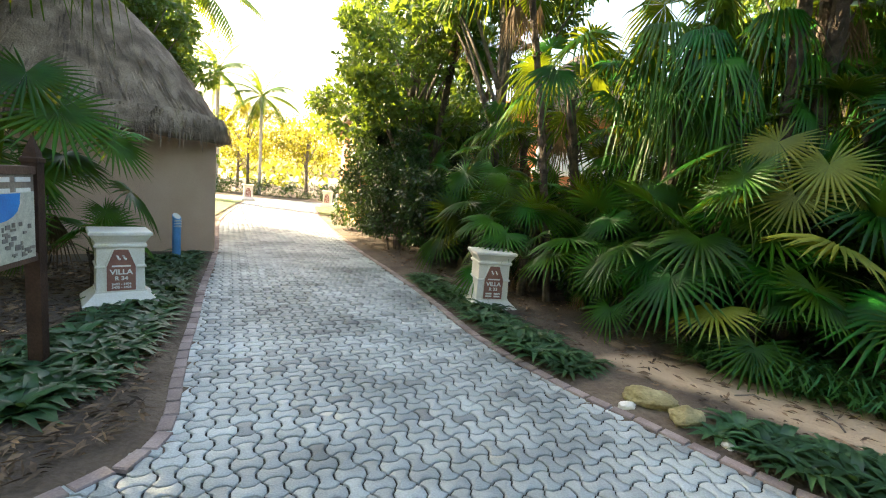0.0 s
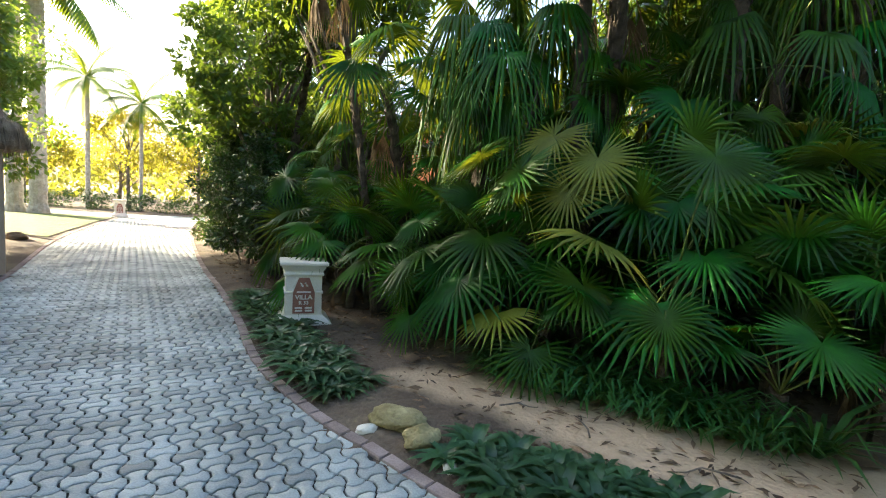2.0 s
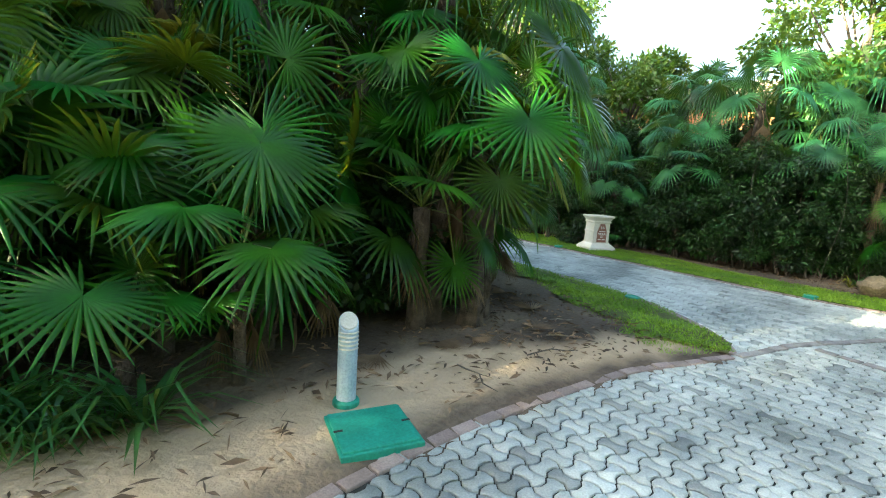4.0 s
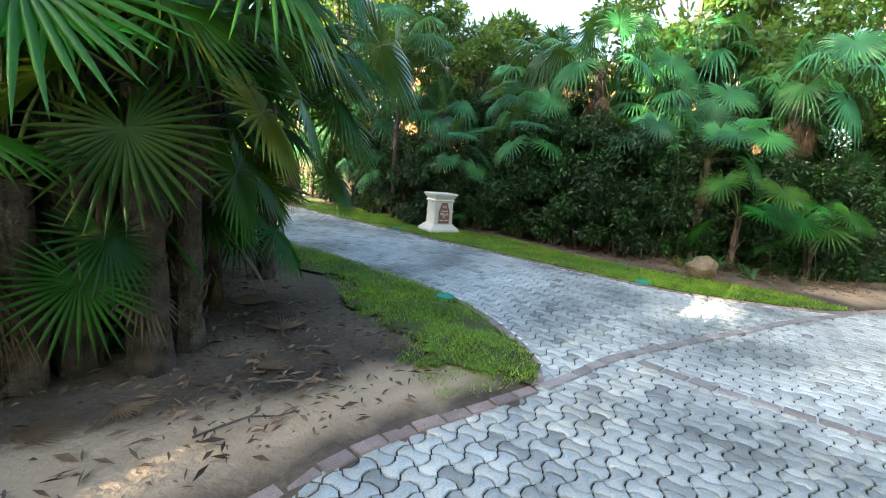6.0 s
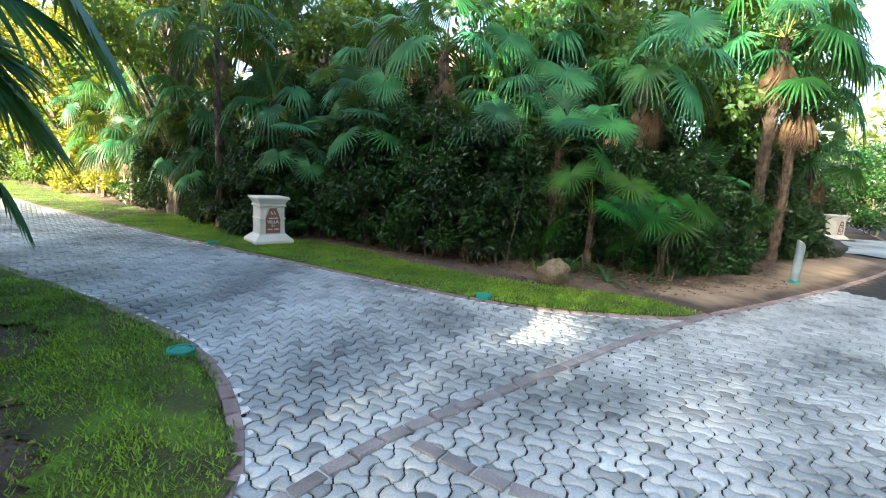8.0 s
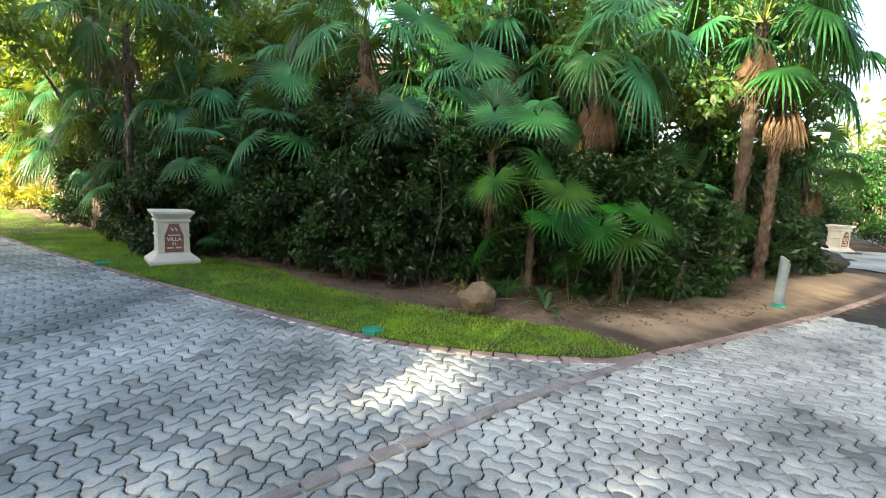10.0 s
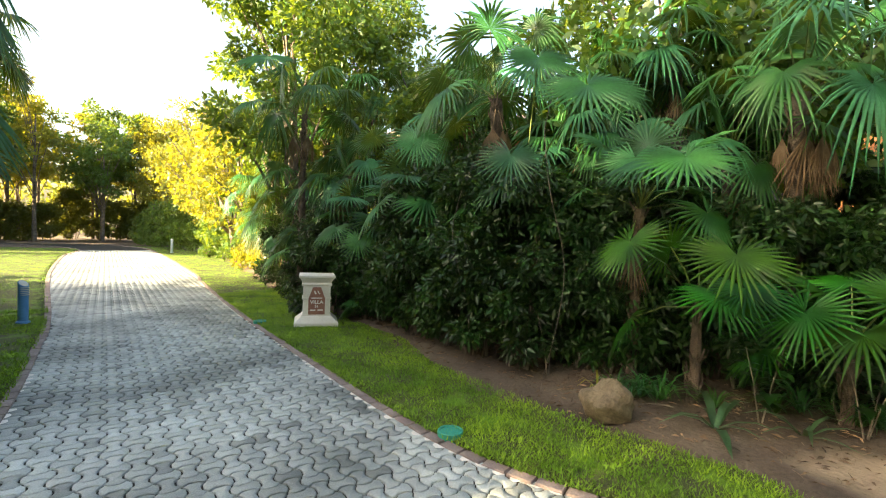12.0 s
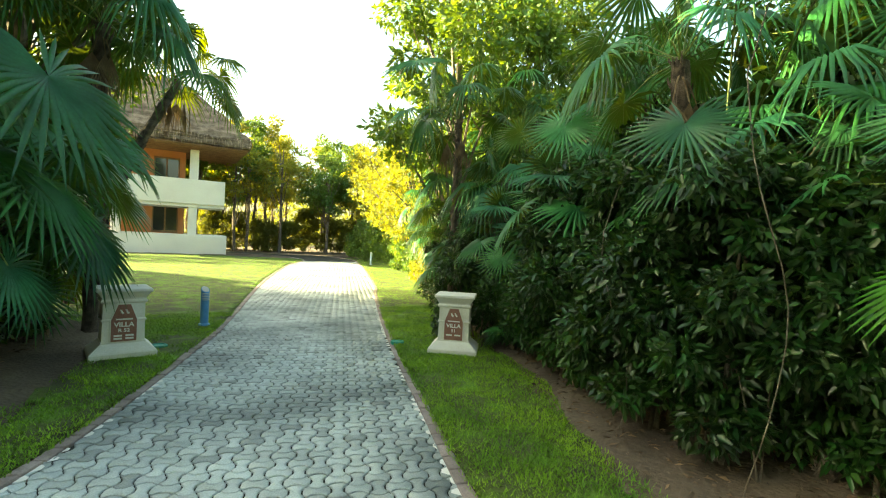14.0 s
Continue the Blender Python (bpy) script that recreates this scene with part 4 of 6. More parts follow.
def map_sign():
    """Wooden notice board with a printed site map, between two posts."""
    a, b = Vector((-2.83, 3.21)), Vector((-2.68, 2.66))
    d = b - a
    L = d.length
    root = thing("map_sign", pose(a.x, a.y, 0, 0, 0, math.degrees(math.atan2(d.y, d.x)) + 180), "brown wooden notice board with a printed site map", "sign board")
    for x in (0.0, -L):
        part("post", rings([(0.045, 0.045, -0.1), (0.045, 0.045, 1.5), (0.052, 0.052, 1.505), (0.052, 0.052, 1.53), (0.04, 0.04, 1.54), (0.036, 0.036, 1.57), (0.004, 0.004, 1.68)]), M_WOOD, root, "dark brown square post with a pointed finial")
    part("board", box((L - 0.09, 0.05, 0.62), (-L / 2, 0, 1.15), 0.006), M_WOOD_L, root, "grey-brown plank board")
    for z in (0.86, 1.45):
        part("rail", box((L - 0.08, 0.075, 0.055), (-L / 2, 0, z), 0.006), M_WOOD, root)
    for i in range(2):
        for sx in (-0.11, 0.11):
            part("lettering", box((0.16, 0.006, 0.03), (-L / 2 + sx, -0.028, 1.39 - 0.07 * i), 0), M_LETTER, root)
    mp = part("map_panel", box((L - 0.16, 0.02, 0.44), (-L / 2, -0.032, 1.09), 0.003), M_MAP, root, "printed map with a blue sea")
    pts = [(-0.55, 1.305), (0.12, 1.305), (0.1, 1.24), (0.02, 1.19), (-0.12, 1.16), (-0.3, 1.14), (-0.55, 1.13)]
    plate([(-L / 2 + x * 0.34, z) for x, z in pts], -0.047, 0.005, M_SEA, mp, "sea")
    rng = np.random.default_rng(5)
    for i in range(26):
        part("map_mark", box((rng.uniform(0.015, 0.06), 0.004, rng.uniform(0.012, 0.03)), (-L / 2 + rng.uniform(-0.17, 0.17), -0.045, rng.uniform(0.9, 1.12)), 0), M_MARK, mp)


map_sign()


def villa():
    """Two-storey white villa with a balcony, timber ceiling and thatched roof edge."""
    root = thing("villa", pose(14.5, 31.8, 0), "white two-storey villa with a thatched roof beyond the lawn", "house")
    part("terrace_wall", box((9, 0.3, 1.25), (-4.5, 0.15, 0.6), 0.02), M_WHITE, root)
    part("terrace_wall", box((0.3, 6, 1.25), (-0.15, 3.3, 0.6), 0.02), M_WHITE, root)
    part("floor_slab", box((9, 7, 0.3), (-4.5, 3.9, 1.1), 0.02), M_WHITE, root)
    part("wall", box((9, 0.3, 8), (-6.9, 3.2, 4), 0.02), M_TERRA, root, "terracotta wall set back behind the terrace")
    part("wall", box((0.3, 5, 8), (-2.55, 5.8, 4), 0.02), M_TERRA, root)
    part("balcony_slab", box((8.6, 2.8, 0.35), (-4.5, 1.6, 3.15), 0.02), M_WHITE, root)
    part("balcony_front", box((8.6, 0.22, 1.55), (-4.5, 0.2, 3.95), 0.03), M_WHITE, root, "white balcony parapet")
    part("balcony_side", box((0.22, 2.6, 1.55), (-0.3, 1.6, 3.95), 0.03), M_WHITE, root)
    for x in (-2.0, -6.0):
        part("column", box((0.5, 0.5, 6.6), (x, 0.5, 3.3), 0.03), M_WHITE, root)
    for x in (-3.5, -7.2):
        for z in (2.2, 5.4):
            wd = part("window", box((1.5, 0.1, 1.8), (x, 3.02, z), 0.02), M_TIMBER, root, "timber-framed window")
            part("pane", box((0.62, 0.02, 1.55), (x - 0.36, 2.96, z), 0), M_GLASS, wd)
            part("pane", box((0.62, 0.02, 1.55), (x + 0.36, 2.96, z), 0), M_GLASS, wd)
    bm = rings([(5.6, 4.3, 0.0), (5.4, 4.1, 0.12)], 4)
    bmesh.ops.translate(bm, vec=(-4.6, 3.2, 6.75), verts=bm.verts)
    part("soffit", bm, M_TIMBER, root, "timber roof soffit")
    rng = np.random.default_rng(4)
    bm = rings([(5.55, 4.3, 6.9), (5.7, 4.45, 6.95), (5.6, 4.35, 7.45), (4.4, 3.2, 8.9), (1.5, 0.4, 11.5)], 4)
    bmesh.ops.subdivide_edges(bm, edges=bm.edges, cuts=5, use_grid_fill=True)
    for v in bm.verts:
        v.co += Vector(rng.normal(0, 0.05, 3))
    bmesh.ops.translate(bm, vec=(-4.6, 3.2, 0), verts=bm.verts)
    part("roof", bm, M_THATCH, root, "thatched roof")
    V, T = [], []
    for i in range(1500):
        e = rng.uniform(0, 4)
        k = rng.uniform(-1, 1)
        p = [(k * 5.7, -4.47), (5.72, k * 4.45), (k * 5.7, 4.47), (-5.72, k * 4.45)][int(e)]
        o = len(V)
        x, y = p[0] - 4.6, p[1] + 3.2
        z, L, w = rng.uniform(7.0, 7.45), rng.uniform(0.15, 0.5), 0.03
        tx, ty = (w, 0) if int(e) % 2 == 0 else (0, w)
        V += [(x - tx, y - ty, z), (x + tx, y + ty, z), (x, y, z - L)]
        T.append((o, o + 1, o + 2))
    tagged(child("straw", tri_soup("straw", V, T, M_THATCH), root, "hanging straws of the roof edge"), kind="stuff")


villa()


def back_house(x, y, turn, w, d, h, label):
    """Plain terracotta house that shows only in gaps of the foliage."""
    root = thing("terracotta_house", pose(x, y, 0, 0, 0, turn), label, "house", "houses behind the thicket")
    for sx, sy, ww, dd in ((0, -d / 2, w, 0.3), (0, d / 2, w, 0.3), (-w / 2 + 0.15, 0, 0.3, d - 0.3), (w / 2 - 0.15, 0, 0.3, d - 0.3)):
        part("wall", box((ww, dd, h), (sx, sy, h / 2 - 0.05), 0.02), M_TERRA, root)
    for i in range(int(w / 2.4)):
        for z in (1.6, h - 1.5):
            wd = part("window", box((1.1, 0.12, 1.3), (-w / 2 + 1.4 + 2.4 * i, -d / 2 - 0.14, z), 0.02), M_TIMBER, root)
            part("pane", box((0.95, 0.02, 1.15), (-w / 2 + 1.4 + 2.4 * i, -d / 2 - 0.21, z), 0), M_GLASS, wd)
    part("roof", rings([(w / 2 + 0.5, d / 2 + 0.5, h), (w / 2 + 0.5, d / 2 + 0.5, h + 0.18), (w / 2 - 0.4, 0.2, h + 1.6)]), M_THATCH, root)


back_house(-1.0, 19.2, 20, 6, 5, 3.4, "terracotta house behind the palm thicket")
back_house(27.0, 3.0, -75, 14, 7, 4.6, "terracotta house behind the shrubs and palms")


# ---- palms of the thicket between the two drives ----
palm(2.2, 5.5, 0.45, 9, 0.42, 0.5, 101, [(1.81, 5.24, 0.85, 0.43), (2.2, 5.0, 0.97, 0.42)], dead=1)
palm(2.55, 6.05, 1.0, 10, 0.48, 0.6, 102, [(2.49, 5.6, 1.61, 0.45), (2.0, 5.75, 1.35, 0.42)], dead=2)
palm(0.95, 8.05, 0.95, 11, 0.55, 0.65, 103, [(0.87, 7.6, 1.39, 0.5), (0.24, 7.3, 1.8, 0.52)], dead=2)
palm(1.45, 7.25, 1.3, 11, 0.5, 0.6, 104, [(1.2, 6.9, 1.6, 0.45)], dead=2)
palm(1.55, 6.65, 4.5, 13, 0.62, 0.85, 126, (), r=0.05, lean=(-0.7, 0.06), dead=4, droop=0.8, shag=0.7, label="tall slender fan palm with a leaning trunk")
# Sunlight on this palm is put into its yellow leaf colour.
palm(3.55, 4.75, 1.5, 4, 0.5, 0.6, 127, [(3.43, 4.36, 2.05, 0.5, "yellowing_sunlit"), (3.2, 4.4, 1.75, 0.45, "yellowing_sunlit"), (3.75, 4.3, 1.8, 0.48, "yellowing_sunlit"), (3.1, 4.6, 2.25, 0.45, "yellowing_sunlit")], low=40, dead=1, label="fan palm with leaves coloured sunlit yellow-green")
palm(3.15, 4.55, 0.45, 8, 0.5, 0.7, 105, [(3.22, 3.97, 0.95, 0.52), (2.75, 4.48, 1.9, 0.5), (2.46, 4.77, 2.05, 0.5)], dead=2)
palm(3.9, 3.85, 0.8, 12, 0.52, 0.9, 106, [(3.79, 3.34, 2.0, 0.5), (3.6, 3.42, 0.83, 0.4)], dead=2, gap=(-1.57, 0.3))
palm(4.55, 3.35, 0.3, 6, 0.42, 0.6, 107, [(4.2, 2.77, 0.86, 0.44)], dead=1, low=25)
palm(5.13, 3.1, 0.85, 8, 0.46, 0.65, 108, [(5.63, 2.85, 0.85, 0.36), (4.93, 2.55, 1.6, 0.52), (5.75, 3.0, 0.75, 0.33)], r=0.045, dead=2, low=15, gap=(-1.2, 0.5))
palm(5.6, 3.5, 0.7, 9, 0.48, 0.75, 109, [(5.2, 2.95, 1.7, 0.48)], r=0.06, low=15, gap=(-1.3, 0.4))
palm(6.9, 3.05, 1.2, 11, 0.5, 0.75, 110, [(6.58, 2.32, 2.36, 0.5), (6.53, 3.03, 2.5, 0.5), (6.96, 2.4, 0.98, 0.36)], r=0.09, dead=3, low=10)
palm(7.4, 2.75, 1.75, 10, 0.52, 0.8, 111, [(6.35, 1.75, 1.9, 0.5), (7.7, 2.15, 1.66, 0.48, "yellowing_sunlit"), (7.2, 2.2, 2.1, 0.5), (7.0, 2.3, 1.5, 0.5), (7.65, 2.3, 1.3, 0.45), (7.3, 2.0, 2.6, 0.55), (7.85, 2.0, 1.75, 0.5)], r=0.12, dead=3, low=12, shag=2.0)
palm(7.2, 3.1, 1.5, 9, 0.5, 0.8, 121, [(7.0, 2.7, 0.7, 0.42), (7.35, 2.75, 0.6, 0.4, "dry"), (7.6, 2.9, 0.9, 0.45)], r=0.11, dead=4, low=20, shag=2.0)
palm(7.75, 2.85, 2.1, 10, 0.55, 0.8, 122, [(8.3, 2.5, 2.4, 0.55)], r=0.1, dead=4, low=5, shag=2.0, droop=0.5)
palm(8.5, 3.5, 3.1, 13, 0.72, 0.95, 123, (), r=0.1, dead=5, droop=0.8)
palm(8.0, 3.3, 1.5, 10, 0.5, 0.8, 112, [(8.5, 3.0, 1.7, 0.5), (8.35, 3.0, 0.65, 0.42, "dry"), (8.25, 2.75, 1.25, 0.48), (8.7, 3.1, 1.15, 0.45)], r=0.1, dead=3, low=10, shag=2.0)
palm(3.9, 7.5, 2.7, 12, 0.62, 0.8, 113, [(3.78, 7.0, 3.05, 0.5, "dry")], r=0.08, dead=5, droop=0.5)
palm(2.1, 7.0, 2.9, 12, 0.6, 0.8, 114, (), r=0.07, dead=3, droop=0.5, lean=(-0.5, -0.2))
palm(8.6, 4.6, 1.4, 11, 0.55, 0.8, 115, [(9.0, 4.0, 2.1, 0.5)], r=0.09, dead=3)
palm(9.5, 4.9, 1.5, 14, 0.7, 0.85, 116, [(10.38, 4.55, 1.48, 0.85), (10.3, 4.08, 2.4, 0.8), (10.5, 5.6, 2.0, 0.7), (10.6, 5.2, 2.6, 0.75), (10.0, 4.2, 0.9, 0.5)], r=0.08, dead=4, droop=0.4, green=M_FAN_E)
palm(9.45, 3.75, 1.9, 11, 0.7, 0.85, 124, [(10.27, 2.94, 2.67, 0.95), (10.15, 3.4, 1.9, 0.75), (10.0, 3.3, 1.2, 0.5)], r=0.09, dead=3, low=5, droop=0.45, green=M_FAN_E)
palm(10.2, 6.6, 4.4, 15, 0.75, 0.95, 125, (), r=0.1, dead=4, droop=1.0, green=M_FAN_E)
palm(9.4, 6.2, 1.4, 12, 0.65, 0.8, 128, [(10.1, 5.9, 1.3, 0.6)], r=0.08, dead=3, green=M_FAN_E)
palm(9.6, 7.0, 2.6, 14, 0.65, 0.9, 117, (), r=0.09, dead=4, droop=0.5)
palm(6.37, 5.25, 4.4, 14, 0.7, 1.0, 118, (), r=0.13, dead=10, droop=1.2, shag=1.6)
palm(9.5, 9.7, 4.8, 14, 0.7, 1.0, 119, [(12.24, 10.5, 4.6, 0.75)], r=0.1, dead=5, droop=0.8, lean=(1.7, 0.6))
palm(8.2, 6.0, 3.4, 14, 0.65, 0.95, 120, (), r=0.09, dead=5, droop=0.6)
rng = np.random.default_rng(77)
for i, (x, y, h) in enumerate(((0.2, 9.6, 1.2), (-0.6, 11.6, 1.0), (-1.4, 13.6, 1.5), (1.6, 9.3, 2.6), (-0.2, 13.2, 2.8), (3.2, 6.4, 1.4), (4.4, 4.8, 1.5), (5.2, 4.6, 1.9), (4.9, 6.2, 3.6), (3.0, 8.8, 3.4),
                               (6.6, 5.6, 1.7), (7.6, 4.1, 1.8), (2.2, 11.2, 3.6), (5.9, 7.8, 4.0), (-2.4, 16.2, 1.3), (1.0, 10.6, 4.4), (3.9, 5.3, 4.2), (7.5, 3.4, 3.6))):
    palm(x, y, h, 13 if h > 2 else 11, rng.uniform(0.5, 0.65), rng.uniform(0.65, 0.9), 200 + i, r=0.06 + 0.008 * h, dead=3 if h > 2 else 2, droop=0.55 if h > 2 else 0.3, lean=(rng.normal(0, 0.05 * h), rng.normal(0, 0.05 * h)))

# palms east of the second drive
palm(15.0, 0.5, 1.7, 7, 0.5, 0.7, 301, [(14.05, -0.07, 3.35, 0.52), (13.66, -0.02, 2.32, 0.42), (13.3, -0.85, 2.75, 0.5)], dead=2, low=30, green=M_FAN_E)
palm(14.8, -1.5, 0.95, 7, 0.45, 0.6, 302, [(13.9, -1.85, 1.48, 0.5), (13.95, -1.05, 1.55, 0.45), (14.3, -1.9, 1.2, 0.42)], r=0.05, dead=0)
palm(15.0, -2.65, 0.75, 7, 0.48, 0.6, 303, [(14.4, -2.3, 1.05, 0.48), (14.5, -2.9, 1.2, 0.46)], r=0.05, dead=0)
palm(14.9, -0.9, 1.9, 9, 0.5, 0.7, 304, [(13.7, -1.5, 2.22, 0.48), (14.4, -0.95, 2.35, 0.45)], dead=4, green=M_FAN_E)
palm(15.6, -2.2, 3.1, 13, 0.6, 0.8, 305, [(14.3, -2.4, 3.65, 0.6)], r=0.09, dead=7, droop=0.5, green=M_FAN_E)
palm(17.2, -4.75, 4.2, 16, 0.75, 1.0, 306, (), r=0.1, dead=10, droop=0.7, shag=1.4, label="tall shaggy fan palm with hanging dry leaves", green=M_FAN_E)
palm(17.7, -5.4, 3.4, 13, 0.7, 0.9, 307, (), r=0.085, dead=8, droop=0.7, shag=1.4, green=M_FAN_E)
palm(15.55, 3.7, 0.25, 7, 0.3, 0.35, 308, [(15.33, 3.42, 0.72, 0.32)], dead=0, green=M_FAN_E)
palm(15.2, 2.3, 1.9, 11, 0.55, 0.75, 309, [(14.53, 1.84, 2.8, 0.5), (14.9, 2.98, 3.0, 0.5)], dead=3, green=M_FAN_E)
palm(15.7, 3.9, 1.6, 11, 0.55, 0.7, 310, [(14.95, 3.3, 1.4, 0.42), (15.5, 4.69, 2.46, 0.5)], dead=3, green=M_FAN_E)
palm(15.6, 5.6, 3.8, 13, 0.6, 0.85, 311, [(14.5, 5.24, 4.5, 0.65)], dead=4, droop=0.7, green=M_FAN_E)
palm(16.6, -3.6, 1.3, 11, 0.5, 0.7, 312, (), dead=3, green=M_FAN_E)
palm(20.5, -7.2, 2.2, 13, 0.6, 0.8, 313, (), r=0.1, dead=5, droop=0.5, green=M_FAN_E)
for i, (x, y, h) in enumerate(((16.3, 0.6, 2.6), (16.4, 6.8, 2.2), (17.4, 8.6, 2.9), (17.0, 3.0, 3.6), (16.6, -1.0, 3.9), (18.2, 10.4, 2.4), (19.4, 12.6, 2.8), (20.6, 15.4, 2.2), (17.8, 6.2, 4.4), (18.6, 8.8, 4.2), (20.8, 13.0, 4.4), (22.0, -6.0, 3.6), (19.2, -3.4, 3.8), (15.6, 1.2, 3.4))):
    palm(x, y, h, 12, rng.uniform(0.5, 0.65), rng.uniform(0.65, 0.9), 400 + i, r=0.06 + 0.008 * h, dead=4, droop=0.55, lean=(rng.normal(0, 0.05 * h), rng.normal(0, 0.05 * h)), green=M_FAN_E)

# palms by the hut and the notice board
palm(-4.45, 5.1, 1.35, 9, 0.6, 0.75, 501, [(-3.8, 4.62, 2.0, 0.68), (-3.5, 4.95, 1.77, 0.5), (-3.9, 4.5, 1.4, 0.5), (-4.0, 4.5, 2.3, 0.6), (-4.1, 4.4, 1.0, 0.45)], dead=3)
palm(-4.05, 5.4, 0.45, 6, 0.36, 0.45, 502, [(-3.78, 5.2, 1.0, 0.3), (-4.3, 4.75, 0.6, 0.35)], dead=1)
palm(-5.2, 5.0, 1.2, 11, 0.55, 0.7, 503, (), dead=3)
palm(-5.75, 5.35, 5.1, 15, 0.8, 1.3, 504, [(-5.0, 6.2, 4.7, 0.75), (-4.7, 5.9, 4.9, 0.7)], r=0.11, dead=2, droop=0.9, lean=(0.3, 0.3))
palm(-6.4, 4.6, 2.4, 12, 0.6, 0.8, 505, (), dead=4)

# more palms that fill the thicket
FILL = [(4.3, 4.2, 1.0), (5.0, 3.9, 1.3), (6.2, 3.6, 0.9), (5.8, 3.9, 1.7), (2.8, 5.1, 0.9), (3.5, 5.2, 1.1), (2.0, 6.4, 0.8), (1.2, 6.9, 0.6), (0.6, 8.8, 0.7), (2.6, 7.2, 2.1), (3.4, 6.0, 2.2), (4.6, 5.4, 2.6), (5.4, 5.3, 2.9),
        (1.0, 8.8, 2.0), (0.3, 11.0, 2.2), (-1.0, 13.0, 2.4), (7.0, 3.9, 2.4), (8.0, 4.0, 2.6), (8.8, 5.4, 2.4), (8.4, 3.6, 0.7), (9.0, 4.4, 0.6), (9.5, 6.2, 0.8), (9.0, 6.6, 1.6), (3.2, 5.4, 3.0), (5.6, 4.4, 3.1), (2.6, 5.8, 3.4),
        # last row: crowns above the view, added to block the sun
        (3.6, 5.2, 5.4), (5.0, 4.7, 4.9), (6.4, 4.6, 5.0), (4.4, 5.8, 5.6), (7.6, 4.6, 5.0), (-0.6, 11.4, 5.6)]
for i, (x, y, h) in enumerate(FILL):
    palm(x, y, h, 13, rng.uniform(0.48, 0.62), rng.uniform(0.6, 0.85), 430 + i, r=0.055 + 0.008 * min(h, 3), dead=3, droop=1.3 if h > 2.8 else 0.2, low=-45 if h > 1.5 else -5, lean=(rng.normal(0, 0.05 * h), rng.normal(0, 0.05 * h)))
for i, (x, y, h) in enumerate(((15.6, 0.0, 2.6), (15.8, 2.9, 2.6), (16.2, 4.6, 2.6), (15.9, -1.6, 2.6), (16.0, -0.4, 3.6), (16.4, 2.4, 3.8), (16.8, 7.6, 1.6), (17.6, 9.6, 1.6), (18.8, 11.8, 1.6), (16.2, 6.2, 1.0))):
    palm(x, y, h, 13, rng.uniform(0.45, 0.6), rng.uniform(0.55, 0.8), 470 + i, r=0.055 + 0.008 * h, dead=4, droop=0.7, green=M_FAN_E, low=-20, lean=(rng.normal(0, 0.04 * h), rng.normal(0, 0.04 * h)))

# shrubs under the palms
SHRUBS = ((14.65, 0.25, 1.1, 2.3), (14.8, 0.95, 1.2, 2.5), (15.05, 1.6, 1.2, 2.4), (15.35, 2.5, 1.2, 2.3), (15.1, -0.55, 1.2, 2.2), (15.6, 3.4, 1.1, 1.8), (15.5, -1.9, 1.3, 2.0), (15.7, -3.2, 1.2, 1.5), (16.4, -4.1, 1.2, 1.3), (15.9, 5.2, 1.2, 1.9), (16.6, 6.6, 1.3, 2.0), (17.2, 8.2, 1.4, 2.0), (14.9, 0.9, 1.5, 2.2), (15.2, 1.9, 1.6, 2.3), (15.0, -0.2, 1.4, 2.0), (15.9, 2.8, 1.5, 2.0), (15.7, -0.9, 1.6, 2.2), (16.1, -2.6, 1.6, 1.9), (15.6, 4.6, 1.3, 1.7), (16.4, 5.8, 1.5, 2.0), (16.2, 1.8, 1.8, 3.0),
          (16.3, 0.0, 1.8, 3.2), (17.0, -1.6, 1.9, 3.2), (16.9, 4.2, 1.8, 3.2), (17.6, 7.4, 1.8, 2.4), (18.4, 9.4, 1.8, 2.4), (17.4, -3.0, 1.8, 2.6), (18.6, -4.6, 1.9, 2.6), (20.2, -6.0, 2.0, 2.6), (19.4, 11.6, 1.9, 2.4), (20.4, 14.0, 1.9, 2.6), (19.6, 13.2, 1.4, 2.0))
# Past y = 10 the sunlit look comes from the yellowed leaf colour.
for i, (x, y, w, h) in enumerate(SHRUBS):
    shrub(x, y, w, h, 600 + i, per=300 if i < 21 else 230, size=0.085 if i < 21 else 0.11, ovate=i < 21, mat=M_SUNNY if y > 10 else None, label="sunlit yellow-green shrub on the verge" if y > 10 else "")
